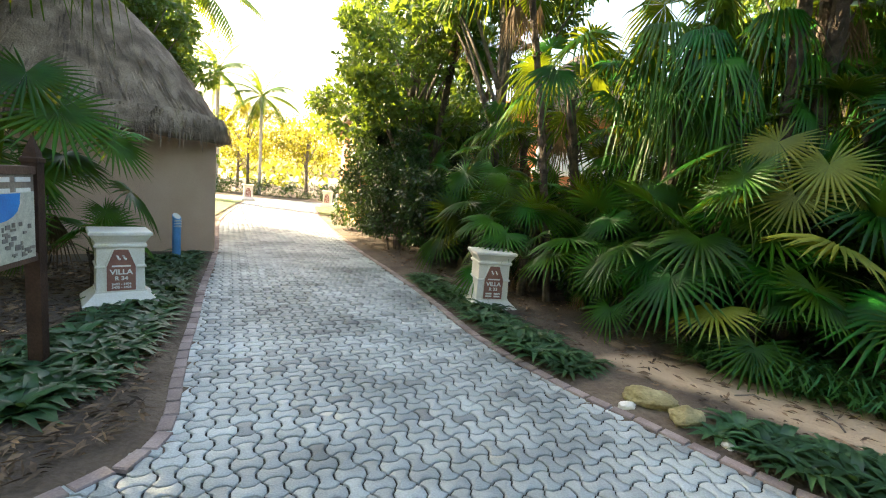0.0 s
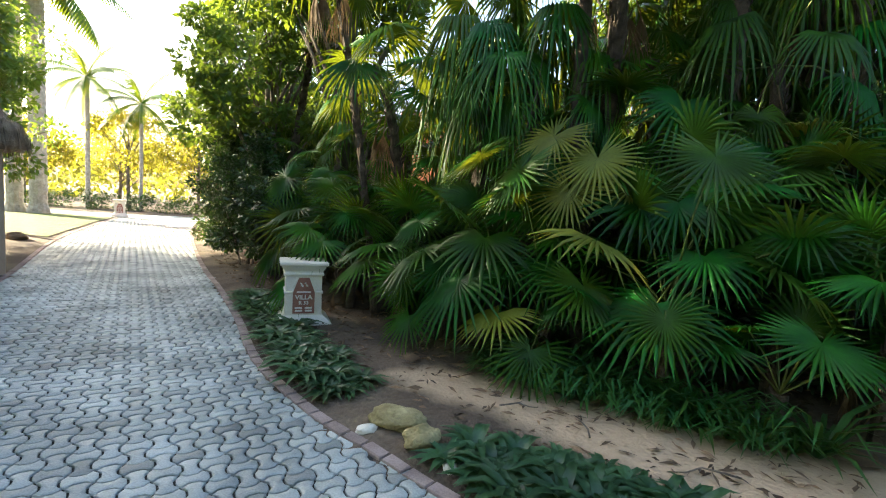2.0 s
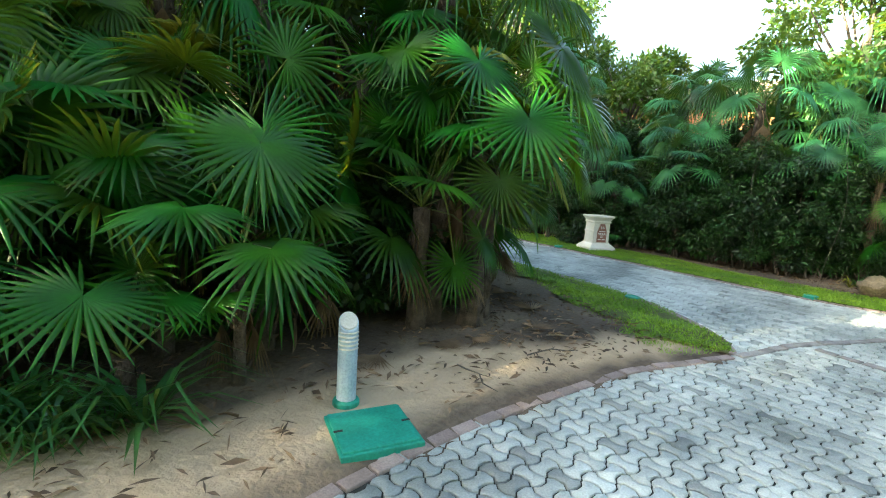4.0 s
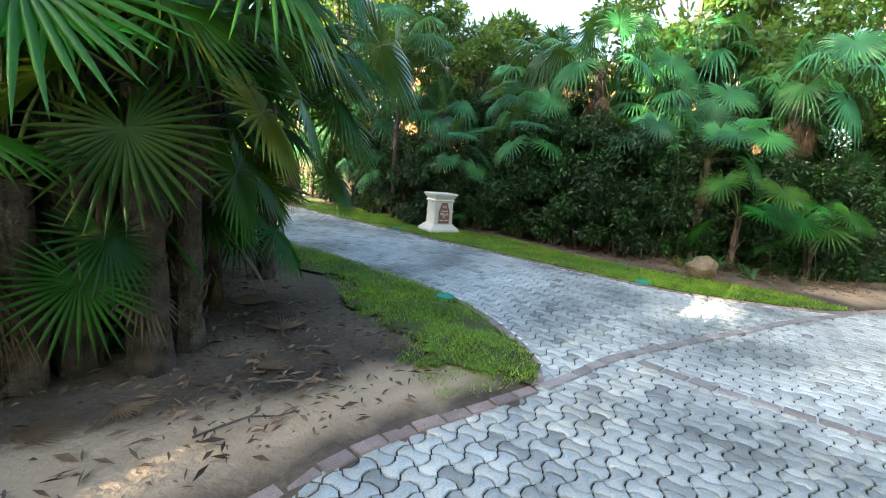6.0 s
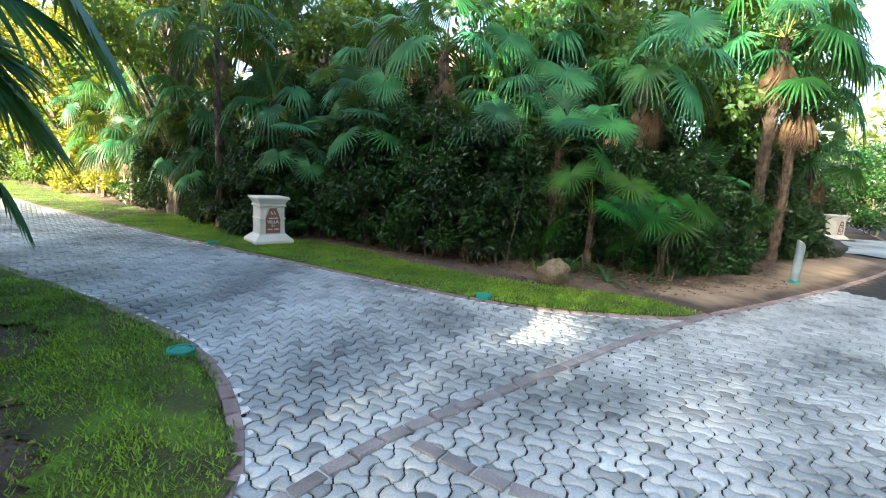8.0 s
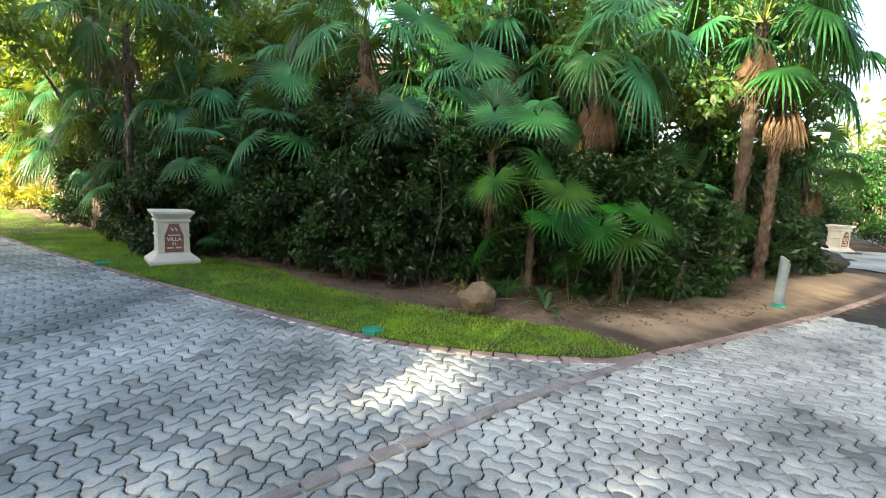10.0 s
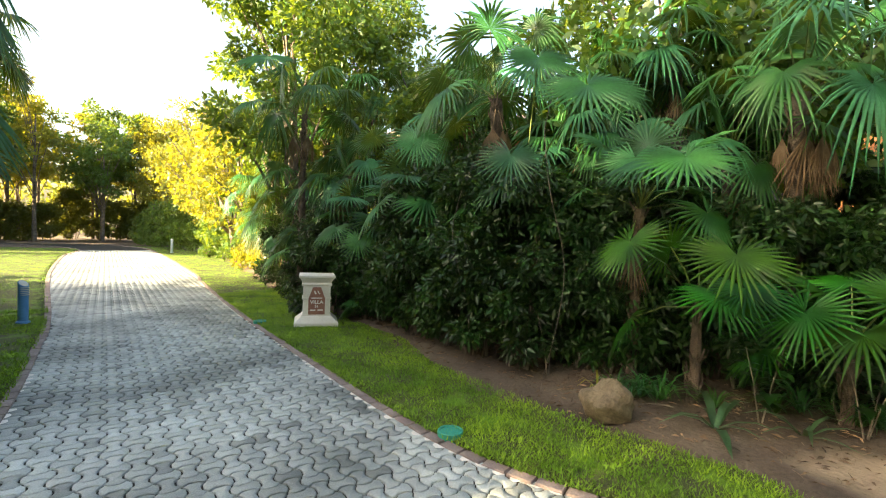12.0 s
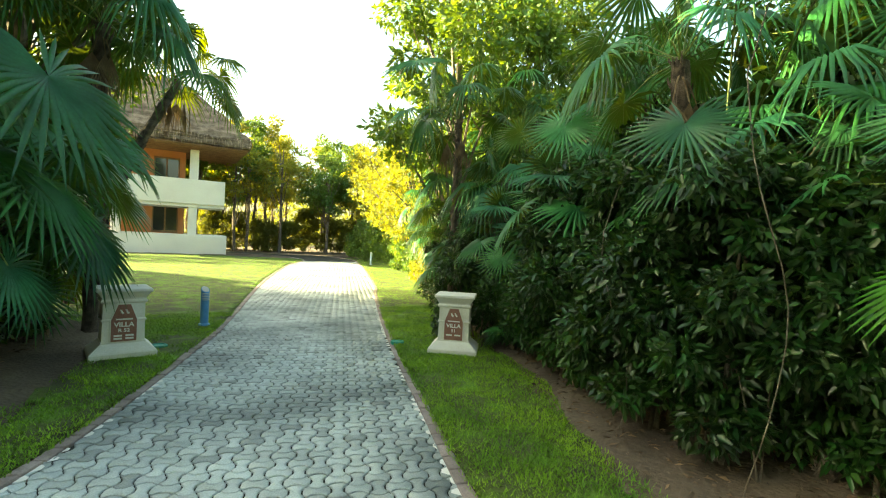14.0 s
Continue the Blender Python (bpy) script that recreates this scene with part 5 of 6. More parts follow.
# Last three are added behind the palm trunks to darken the gaps there.
for i, (x, y, w, h) in enumerate(((1.5, 8.4, 1.4, 1.4), (0.6, 10.0, 1.5, 1.8), (-0.4, 12.2, 1.5, 2.4), (-1.5, 14.8, 1.7, 2.8), (-2.6, 17.2, 1.8, 2.4), (2.9, 7.4, 1.6, 1.7), (4.2, 6.2, 1.6, 1.7), (5.6, 5.4, 1.7, 1.9), (7.2, 5.0, 1.7, 2.0), (3.4, 9.6, 2.0, 2.8),
                                  (6.4, 7.2, 2.0, 2.6), (8.4, 7.0, 1.8, 2.2), (0.8, 12.4, 2.0, 3.2), (-0.8, 15.6, 2.0, 3.4), (4.8, 8.2, 2.0, 3.0), (8.9, 9.0, 1.8, 2.2), (-3.6, 18.6, 1.4, 1.6), (-2.4, 14.6, 1.8, 2.9), (-2.1, 12.7, 1.8, 3.4), (-1.1, 10.7, 1.4, 2.8), (-0.3, 9.2, 1.2, 1.8), (3.0, 6.3, 1.3, 1.3), (3.9, 5.2, 1.3, 1.4), (4.7, 4.6, 1.3, 1.4), (5.8, 4.4, 1.3, 1.6), (6.8, 4.2, 1.3, 1.8), (8.0, 5.2, 1.5, 2.2), (9.0, 6.0, 1.4, 2.0), (1.9, 7.6, 1.3, 1.5), (2.4, 6.6, 1.1, 1.2), (7.5, 3.7, 1.3, 1.7), (7.0, 3.6, 1.0, 1.3), (8.3, 4.1, 1.2, 1.7))):
    shrub(x, y, w, h, 640 + i, per=260, size=0.1)
# Added shrubs that stand in for the deep shade behind the trunks.
for i, (x, y, w, h) in enumerate(((7.6, 4.0, 1.3, 1.3), (8.4, 4.2, 1.2, 1.2), (6.8, 4.1, 1.2, 1.2), (9.0, 5.0, 1.2, 1.4))):
    shrub(x, y, w, h, 680 + i, label="dark broad-leaved shrub added as deep shade between the palm trunks")
for i, (x, y, w, h) in enumerate(((26.4, -10.0, 2.6, 2.8), (27.6, -11.8, 2.8, 3.2), (28.4, -13.6, 2.8, 3.4), (29.2, -15.6, 3.0, 3.4), (25.2, -8.2, 2.4, 2.6), (19.2, -6.3, 1.3, 1.0), (18.6, -5.6, 1.4, 1.9))):
    shrub(x, y, w, h, 690 + i, per=120, size=0.13, label="dark green broad-leaved shrub beside the far paved road")
flat_sheet("side_road", [(23.7, -9.1), (25.0, -10.6), (25.3, -12.2), (27.5, -15.5), (24, -14.0), (19.4, -9.4), (20.6, -8.7), (20.8, -7.7)], 0.055, M_PAVER, "pale paved side road beyond the bare soil", "road")
for i, (x, y, w, h) in enumerate(((-5.6, 4.2, 1.4, 1.2), (-6.8, 5.6, 1.6, 1.8), (-5.2, 3.0, 1.6, 1.0), (-8.0, 4.4, 2.0, 2.4))):
    shrub(x, y, w, h, 670 + i, per=100)

# trees that rise behind
# Tall ones at x < -8 are added out of view to block the sun.
# Those at x 8.7 and 8.9 are added to shade the eastern thicket.
TREES = ((-0.6, 17.6, 6.5, 2.2), (7.2, 9.6, 9.5, 2.6), (18.2, -2.2, 6.6, 2.2), (18.7, 4.8, 5.5, 2.0), (17.7, -0.6, 7.2, 2.2), (16.9, 7.8, 8.2, 2.2), (19.8, 8.4, 9.0, 2.4), (20.6, -5.0, 6.8, 2.4),
         (20.0, 11.0, 5.6, 2.2), (21.4, 15.0, 5.4, 2.2), (-9.4, 12.4, 6.0, 2.2), (-10.2, 7.6, 16.0, 3.3), (-11.4, 13.6, 7.4, 2.6), (-12.8, 13.4, 17.5, 1.8), (-10.6, 2.6, 12.5, 3.2), (-8.8, 4.0, 14.0, 3.2), (-11.5, 16.4, 9.0, 2.8), (-13.0, 9.4, 17.0, 2.7), (-12.6, 11.0, 14.5, 1.8), (8.2, 10.8, 6.8, 2.4), (-8.2, 11.9, 6.0, 2.0), (-12.0, 5.0, 16.0, 3.4), (-9.6, 0.6, 11.0, 3.0), (-1.0, 12.4, 7.8, 1.9), (-2.7, 16.6, 8.0, 2.0), (7.4, 6.4, 7.0, 2.2), (8.7, 5.5, 9.0, 2.3), (8.9, 8.2, 9.5, 2.3), (0.8, 9.4, 8.4, 2.0))
for i, (x, y, h, s) in enumerate(TREES):
    tree(x, y, h, s, 700 + i, clumps=90 if h > 11 else 56, per=230, size=0.18, bare=0.68 if x < -12.5 and y > 13 else 0.56 if x < -12.5 and y > 10 else 0.45 if x < -12.5 else 0.3 if x < -6 else 0.55 if h > 8.2 else 0.38)
# Sunlit look of the M_SUNNY trees below is put into their leaf colour.
for i, (x, y, h, s) in enumerate(((-14, 33, 6, 2.8), (-10.5, 35, 5.5, 2.8), (-6.5, 34, 6.5, 3.0), (-2.5, 33, 7.5, 3.2), (-17, 38, 6, 3.0), (-12.5, 42, 7, 3.4), (-5, 44, 8, 3.6), (-20, 33, 5, 2.6))):
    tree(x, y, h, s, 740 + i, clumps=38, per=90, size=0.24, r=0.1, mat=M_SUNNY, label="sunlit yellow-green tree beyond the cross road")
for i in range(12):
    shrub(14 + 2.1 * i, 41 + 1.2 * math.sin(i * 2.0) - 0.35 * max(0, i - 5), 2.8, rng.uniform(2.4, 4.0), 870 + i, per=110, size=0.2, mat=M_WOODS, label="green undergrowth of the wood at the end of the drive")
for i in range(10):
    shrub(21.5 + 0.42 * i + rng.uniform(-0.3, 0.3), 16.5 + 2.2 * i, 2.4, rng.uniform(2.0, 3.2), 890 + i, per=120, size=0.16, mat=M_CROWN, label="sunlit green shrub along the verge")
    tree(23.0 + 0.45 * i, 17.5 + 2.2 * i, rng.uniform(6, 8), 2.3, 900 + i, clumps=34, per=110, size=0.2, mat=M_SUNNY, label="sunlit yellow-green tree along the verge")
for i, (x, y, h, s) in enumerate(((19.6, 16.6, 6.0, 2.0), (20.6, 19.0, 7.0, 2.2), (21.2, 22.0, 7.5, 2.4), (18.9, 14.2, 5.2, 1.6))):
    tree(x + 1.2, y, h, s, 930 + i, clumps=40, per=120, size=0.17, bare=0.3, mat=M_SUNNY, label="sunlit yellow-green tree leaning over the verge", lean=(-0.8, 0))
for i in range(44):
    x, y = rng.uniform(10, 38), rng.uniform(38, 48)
    # every second tree takes the leaf colour that stands for sunlight
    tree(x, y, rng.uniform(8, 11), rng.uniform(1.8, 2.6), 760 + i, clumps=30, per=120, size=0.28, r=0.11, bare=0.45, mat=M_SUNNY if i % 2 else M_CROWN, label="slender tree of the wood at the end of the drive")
# Added out of view: low crowns that stop sun leaks on the pavers.
for i, (x, y) in enumerate(((-9.2, 5.4), (-8.9, 7.0))):
    tree(x, y, 5.4, 2.0, 950 + i, clumps=50, per=120, size=0.18, bare=0.15, label="unseen low leafy tree added behind the hut to block sun")
# unseen trees added on the far side of the road walked, to cut skylight
for i in range(16):
    tree(-12 + 2.6 * i + rng.uniform(-0.5, 0.5), (-6.0 if i < 7 else -6.0 - (i - 7) * 1.35) + rng.uniform(-1, 0.2), rng.uniform(8.0, 10.0), 2.8, 800 + i, clumps=60, per=110, size=0.24, bare=0.25, label="unseen tree added on the far side of the road to cut skylight")

# tall feather-leaved and ringed palms by the far lawn
def ringed_palm(x, y, h, r, seed, R=1.0):
    g = np.random.default_rng(seed)
    root = thing("tall_palm", Matrix.Translation((x, y, 0)), "tall palm with a pale ringed trunk", "palm", "tall palms")
    n = int(h / 0.16)
    pts = [(0.02 * math.sin(i * 0.05), 0, -0.1 + (h + 0.1) * i / n) for i in range(n + 1)]
    child("trunk", mesh_of("trunk", *tube(pts, [r * (1.25 if i < 3 else 1.0) * (1.0 + 0.07 * (i % 2)) for i in range(n + 1)], 12, 0.03, g), M_RINGED), root, "pale ringed trunk")
    for i in range(16):
        a, el = i * 2.4, radians(70 - 6.5 * i)
        d = Vector((math.cos(a) * math.cos(el), math.sin(a) * math.cos(el), math.sin(el)))
        V, T = [], []
        p = Vector((0, 0, h))
        for k in range(26):
            q = p + d * 0.11 * R
            d = (d + Vector((0, 0, -0.055))).normalized()
            s = d.cross(Vector((0, 0, 1))).normalized()
            for sg in (-1, 1):
                L = 0.75 * R * math.sin(math.pi * (k + 2) / 29)
                e = q + s * sg * L * 0.75 + d * L * 0.3 + Vector((0, 0, -L * 0.55))
                o = len(V)
                V += [p, q, e]
                T.append((o, o + 1, o + 2))
            p = q
        child("frond", tri_soup("frond", V, T, M_FAN), root)


ringed_palm(-13.6, 24.2, 10.5, 0.32, 1, 1.5)
ringed_palm(-14.7, 24.4, 11.5, 0.32, 2, 1.5)
ringed_palm(-15, 30.5, 7.5, 0.12, 3)
ringed_palm(-12.6, 31.5, 6.4, 0.1, 4)


# low clipped hedge and far hut beyond the cross road
for i in range(9):
    shrub(-19 + 2.3 * i, 30.2 + 0.4 * math.sin(i), 2.2, 0.9, 850 + i, per=60, size=0.12, label="low sunlit hedge shrub beyond the cross road")


def far_woods():
    g = np.random.default_rng(9)
    cs, rs = [], []
    for i in range(1500):
        a = g.uniform(0, 2 * math.pi)
        d = g.uniform(48, 85)
        cs.append((8 + math.cos(a) * d, 12 + math.sin(a) * d, g.uniform(0, 1) ** 0.8 * (5 + 4.0 * math.sin(a * 7) ** 2)))
        rs.append(g.uniform(1.0, 2.4))
    tagged(new("far_woods", tri_soup("far_woods", *leaf_cloud(g, cs, rs, 60, 0.7), M_WOODS)), "distant mixed woods round the place", "woods", kind="stuff")


far_woods()


# ---- dry leaves on the ground, twigs and hanging vines ----
def fallen_leaf(x, y, turn, R, seed):
    g = np.random.default_rng(seed)
    V, T = fan_leaf(g, (-0.35 * R, 0, 0.02), (0, 0, 0.03), (1, 0, 0.02), (0, 0, 1), R, n=16, spread=g.uniform(1.2, 2.6), cup=-0.05, droop=0.0, fuse=0.4)
    ob = new("fallen_palm_leaf", tri_soup("fallen_palm_leaf", V, T, M_DEAD))
    ob.matrix_world = pose(x, y, 0.04, 0, 0, turn)
    tagged(ob, "dry brown fan leaf fallen on the soil", "fallen leaf", "fallen leaves")


for i, (x, y) in enumerate(((2.9, 4.35), (3.5, 3.55), (4.8, 2.75), (6.1, 2.75), (7.0, 2.45), (7.7, 2.2), (8.3, 2.5), (8.8, 3.1), (2.0, 4.75), (2.5, 4.6), (6.6, 2.6), (15.2, 2.9), (15.6, -3.3), (-3.2, 3.3))):
    fallen_leaf(x, y, 67 * i, 0.22 + 0.05 * (i % 4), 950 + i)


def twig(x, y, turn, L, seed):
    g = np.random.default_rng(seed)
    pts = [(L * k / 4, g.normal(0, 0.02), 0.06 + 0.02 * math.sin(k)) for k in range(5)]
    pieces = [tube(pts, [0.007, 0.007, 0.006, 0.005, 0.003], 5), tube([pts[2], (L * 0.62, 0.1 * L, 0.08)], [0.004, 0.002], 4)]
    ob = new("twig", mesh_of("twig", *join(pieces), M_BARK))
    ob.matrix_world = pose(x, y, 0, 0, 0, turn)
    tagged(ob, "thin dry twig lying on the soil", "twig", "twigs")


for i, (x, y) in enumerate(((2.5, 3.7), (3.0, 3.2), (3.7, 2.7), (6.4, 2.2), (7.0, 1.9), (7.9, 1.6), (8.3, 2.0), (8.9, 2.9), (7.6, 2.0), (14.6, 0.4), (14.4, -1.4), (-2.6, 3.2))):
    twig(x, y, 83 * i, 0.3 + 0.06 * (i % 5), 970 + i)


def vine(x, y, top, seed):
    g = np.random.default_rng(seed)
    pts = [(0.16 * math.sin(k * 0.45 + seed) + g.normal(0, 0.02), 0.08 * math.cos(k * 0.5 + seed), top * k / 14) for k in range(15)]
    ob = new("hanging_vine", mesh_of("hanging_vine", *tube(pts, [0.0042] * 15, 5), M_BARK))
    ob.matrix_world = Matrix.Translation((x, y, 0))
    tagged(ob, "thin brown vine hanging in front of the shrubs", "vine", "hanging vines")


for i, (x, y, z) in enumerate(((13.98, -0.35, 3.0), (14.3, 0.9, 2.4), (2.9, 5.0, 3.2))):
    vine(x, y, z, i)

# ---- border plants ----
def strap_plant(seed, n, L, wide=1.0, mat=M_STRAP, rise=1.0):
    """A rosette of arching strap leaves."""
    g = np.random.default_rng(seed)
    V, T = [], []
    for i in range(n):
        a = i * 2.4 + g.uniform(-0.3, 0.3)
        d = Vector((math.cos(a), math.sin(a), 0))
        s = Vector((-d.y, d.x, 0))
        l, up, w = L * g.uniform(0.7, 1.2), g.uniform(0.4, 1.1) * rise, wide * 0.024 * g.uniform(0.7, 1.2) * L / 0.2
        o = len(V)
        for k, ww in ((0, 0.6), (0.35, 1.0), (0.7, 0.8)):
            p = d * l * k * 0.8 + Vector((0, 0, l * up * (k - 0.75 * k * k)))
            V += [p - s * w * ww, p + Vector((0, 0, -0.3 * w)), p + s * w * ww]
        V.append(d * l * 0.95 + Vector((0, 0, l * up * 0.2)))
        for k in range(2):
            b = o + 3 * k
            T += [(b, b + 1, b + 4), (b, b + 4, b + 3), (b + 1, b + 2, b + 5), (b + 1, b + 5, b + 4)]
        T += [(o + 6, o + 7, o + 9), (o + 7, o + 8, o + 9)]
    return tri_soup("strap_plant", V, T, mat)


STRAPS = [strap_plant(s, 18, L) for s, L in ((1, 0.17), (2, 0.2), (3, 0.15), (4, 0.22))]


GRASSY = [strap_plant(s, 34, L, 0.24, M_FAN_E, 1.9) for s, L in ((5, 0.42), (6, 0.5), (7, 0.36), (8, 0.46))]


def border_plants(poly, count, seed, label, size=1.0, kinds=STRAPS, name="strap_leaved_plant"):
    g = np.random.default_rng(seed)
    pts = []
    for q in scatter(g, poly, count * 30):
        if all((q[0] - p[0]) ** 2 + (q[1] - p[1]) ** 2 > 0.009 * size for p in pts):
            pts.append(q)
        if len(pts) >= count:
            break
    for q in pts:
        ob = new(name, kinds[int(g.integers(4))])
        ob.matrix_world = Matrix.Translation((q[0], q[1], 0.02)) @ Matrix.Rotation(g.uniform(0, 6.28), 4, "Z") @ Matrix.Scale(size * g.uniform(0.8, 1.25), 4)
        tagged(ob, label, "border plant", "border plants")


border_plants([(-2.25, 3.05), (-2.5, 3.85), (-2.85, 4.7), (-3.35, 6.0), (-4.3, 8.1), (-4.6, 7.4), (-4.1, 6.2), (-3.5, 4.75), (-3.2, 4.0), (-3.2, 3.1), (-2.75, 2.45), (-2.4, 2.5)], 250, 21, "low strap-leaved dark green border plant", 1.35)
border_plants([(1.25, 3.85), (0.72, 4.7), (0.25, 5.9), (-0.5, 7.6), (-0.2, 7.8), (0.5, 6.3), (1.0, 5.2), (1.5, 4.1)], 95, 22, "low strap-leaved dark green border plant", 1.3)
border_plants([(2.2, 2.65), (2.7, 2.3), (3.3, 2.1), (3.4, 2.4), (2.8, 2.9), (2.25, 3.2), (1.95, 3.05)], 42, 23, "low strap-leaved dark green border plant", 1.15)
border_plants([(14.3, -1.3), (14.6, -0.6), (15.2, -3.4), (16.4, -4.2), (16.6, -3.6), (15.4, -2.6), (14.7, -1.7)], 30, 24, "arching green grassy plant under the palms", 0.8, GRASSY, "grassy_plant")
border_plants([(2.6, 4.9), (3.3, 4.2), (4.3, 3.3), (4.6, 2.9), (4.2, 2.95), (3.3, 3.7), (2.5, 4.5)], 40, 25, "tall grassy green plant at the foot of the palms", 1.0, GRASSY, "grassy_plant")


def long_leaved_plant(x, y, seed, n, L, mat, label, wide=0.42, rise=1.1):
    """A clump of long arching strap leaves, each leaf a part."""
    g = np.random.default_rng(seed)
    root = thing("long_leaved_plant", Matrix.Translation((x, y, 0.02)), label, "plant", "plants under the palms")
    for i in range(n):
        child("leaf", strap_plant(seed * 40 + i, 1, L * g.uniform(0.7, 1.15), wide, mat, rise * g.uniform(0.5, 1.2)), root).rotation_euler = (0, 0, i * 2.4 + g.uniform(-0.4, 0.4))


def broad_leaved_plant(x, y, seed, n, h, size, label):
    """Upright stems with single large oval leaves."""
    g = np.random.default_rng(seed)
    root = thing("broad_leaved_plant", Matrix.Translation((x, y, 0.02)), label, "plant", "plants under the palms")
    for k in range(3):
        a = g.uniform(0, 6.28)
        top = Vector((0.18 * math.cos(a), 0.18 * math.sin(a), h * g.uniform(0.7, 1.0)))
        child("stem", mesh_of("stem", *tube([(0, 0, -0.05), top * 0.5 + Vector((0, 0, 0.04)), top], [0.008, 0.006, 0.004], 5), M_BARK), root, "thin brown stem")
        for i in range(n):
            t = g.uniform(0.3, 1.0)
            b = g.uniform(0, 6.28)
            d = Vector((math.cos(b), math.sin(b), g.uniform(-0.3, 0.35))).normalized()
            sd = d.cross(Vector((0, 0, 1))).normalized()
            up = sd.cross(d)
            L = size * g.uniform(0.7, 1.2)
            p = top * t
            V = [p]
            for u, w in ((0.2, 0.0), (0.38, 0.24), (0.62, 0.29), (0.85, 0.16)):
                c = p + d * L * u + up * L * 0.1 * math.sin(u * 3) + Vector((0, 0, -0.18 * L * u * u))
                V += [c + sd * w * L + up * 0.05 * L * (w > 0), c, c - sd * w * L + up * 0.05 * L * (w > 0)]
            V.append(p + d * L * 1.02 + Vector((0, 0, -0.2 * L)))
            T = []
            for q in range(3):
                o = 1 + 3 * q
                T += [(o, o + 3, o + 4), (o, o + 4, o + 1), (o + 1, o + 4, o + 5), (o + 1, o + 5, o + 2)]
            T += [(10, 13, 11), (11, 13, 12), (0, 1, 3)]
            me = tri_soup("leaf", V, T, M_SHRUB)
            me.polygons.foreach_set("use_smooth", [True] * len(me.polygons))
            child("leaf", me, root)


long_leaved_plant(14.2, -1.75, 81, 9, 0.62, M_STRAP, "pale green plant with long arching strap leaves beside a palm trunk")
long_leaved_plant(14.35, -0.72, 82, 11, 0.36, M_FAN_Y, "yellow-green tufted plant behind the round boulder", 0.3, 1.9)
long_leaved_plant(14.5, -2.35, 83, 8, 0.5, M_STRAP, "green plant with arching strap leaves on bare soil")
for i, (x, y) in enumerate(((14.55, -2.05), (14.75, -2.75), (15.1, -3.35), (14.75, 1.0), (14.6, -0.1))):
    broad_leaved_plant(x, y, 90 + i, 9, 0.75, 0.17, "dark green plant with large oval leaves at the thicket edge")


def litter(name, poly, count, seed, size=0.05, label="dry brown fallen leaves and bits on the soil"):
    g = np.random.default_rng(seed)
    q = scatter(g, poly, count)
    q = q[np.hypot(q[:, 0] - 5.38, q[:, 1] - 2.08) > 0.42]
    n = len(q)
    a = g.uniform(0, 6.28, n)
    s = size * g.uniform(0.25, 1.5, n)
    w = s * g.uniform(0.07, 0.26, n)
    z = 0.045 + g.uniform(0, 0.025, n)
    ax = np.stack([np.cos(a), np.sin(a), g.uniform(-0.25, 0.25, n)], 1) * s[:, None]
    sd = np.stack([-np.sin(a), np.cos(a), g.uniform(-0.4, 0.4, n)], 1) * w[:, None]
    P = np.stack([q[:, 0], q[:, 1], z], 1)
    V = np.stack([P - ax, P + sd, P + ax, P - sd + np.array([0, 0, 0.012])], 1).reshape(-1, 3)
    i = 4 * np.arange(n)
    T = np.concatenate([np.stack([i, i + 1, i + 2], 1), np.stack([i, i + 2, i + 3], 1)])
    tagged(new(name, tri_soup(name, V, T, M_LITTER)), label, "leaf litter", kind="stuff")


litter("leaf_litter", [(1.3, 4.3), (2.4, 3.2), (3.4, 2.2), (4.4, 2.1), (7.3, 1.5), (8.0, 1.7), (9.4, 3.4), (9.9, 6), (8, 7), (2, 8), (-0.4, 8.4), (0.6, 5.6)], 6500, 31)
litter("leaf_litter", [(-1.68, 2.6), (-2.05, 3.3), (-2.7, 4.7), (-3.3, 6.0), (-4.4, 8.4), (-5.6, 6), (-5, 2.0), (-3.2, 1.35), (-2.2, 1.7), (-1.8, 2.05)], 13000, 32)
litter("leaf_litter", [(13.5, -2.4), (13.7, -0.4), (14.2, 1.2), (15.0, 2.4), (15.5, 4), (16.4, 6), (19, 12.6), (20, 12), (16, 3), (15.4, -1), (18, -5.5), (15, -4.5)], 13000, 33, size=0.036)
litter("leaf_litter", [(6.9, 1.55), (8.3, 0.95), (8.8, 1.5), (9.4, 2.6), (8.6, 3.3), (7, 2.7)], 700, 35, size=0.04)
litter("leaf_litter", [(-0.8, 8.4), (-3.6, 15.2), (-2.6, 15.6), (0.4, 8.4)], 1600, 34)

for args in (("grass", LAWN_WEST, 5200, 41, [(7.5, 0.4), (12.4, 0.4), (12.6, 8.0), (7.5, 8.0)], 0.027, 0.9), ("grass", LAWN_EAST, 6000, 42, [(12.3, -2.9), (15.8, -2.9), (17.2, 8.0), (12.3, 8.0)]),
             ("grass", LAWN_WEST, 260, 43, [(5, 8.0), (20, 8.0), (20, 30), (3, 30)]), ("grass", LAWN_EAST, 350, 44, [(13, 8.0), (25, 8.0), (25, 30), (14, 30)])):
    grass(*args)


# ---- border bricks ----
def brick_mesh(seed, mat=M_BRICK):
    g = np.random.default_rng(seed)
    bm = rings([(0.089, 0.045, -0.06), (0.089, 0.045, 0.006), (0.084, 0.040, 0.014)])
    for v in bm.verts:
        v.co += Vector(g.normal(0, 0.0015, 3))
    me = bpy.data.meshes.new("brick")
    bm.to_mesh(me)
    bm.free()
    me.materials.append(mat)
    return me


BRICKS = [brick_mesh(s) for s in range(4)]
BAND_BRICKS = [brick_mesh(s + 4, M_BRICK_G) for s in range(4)]


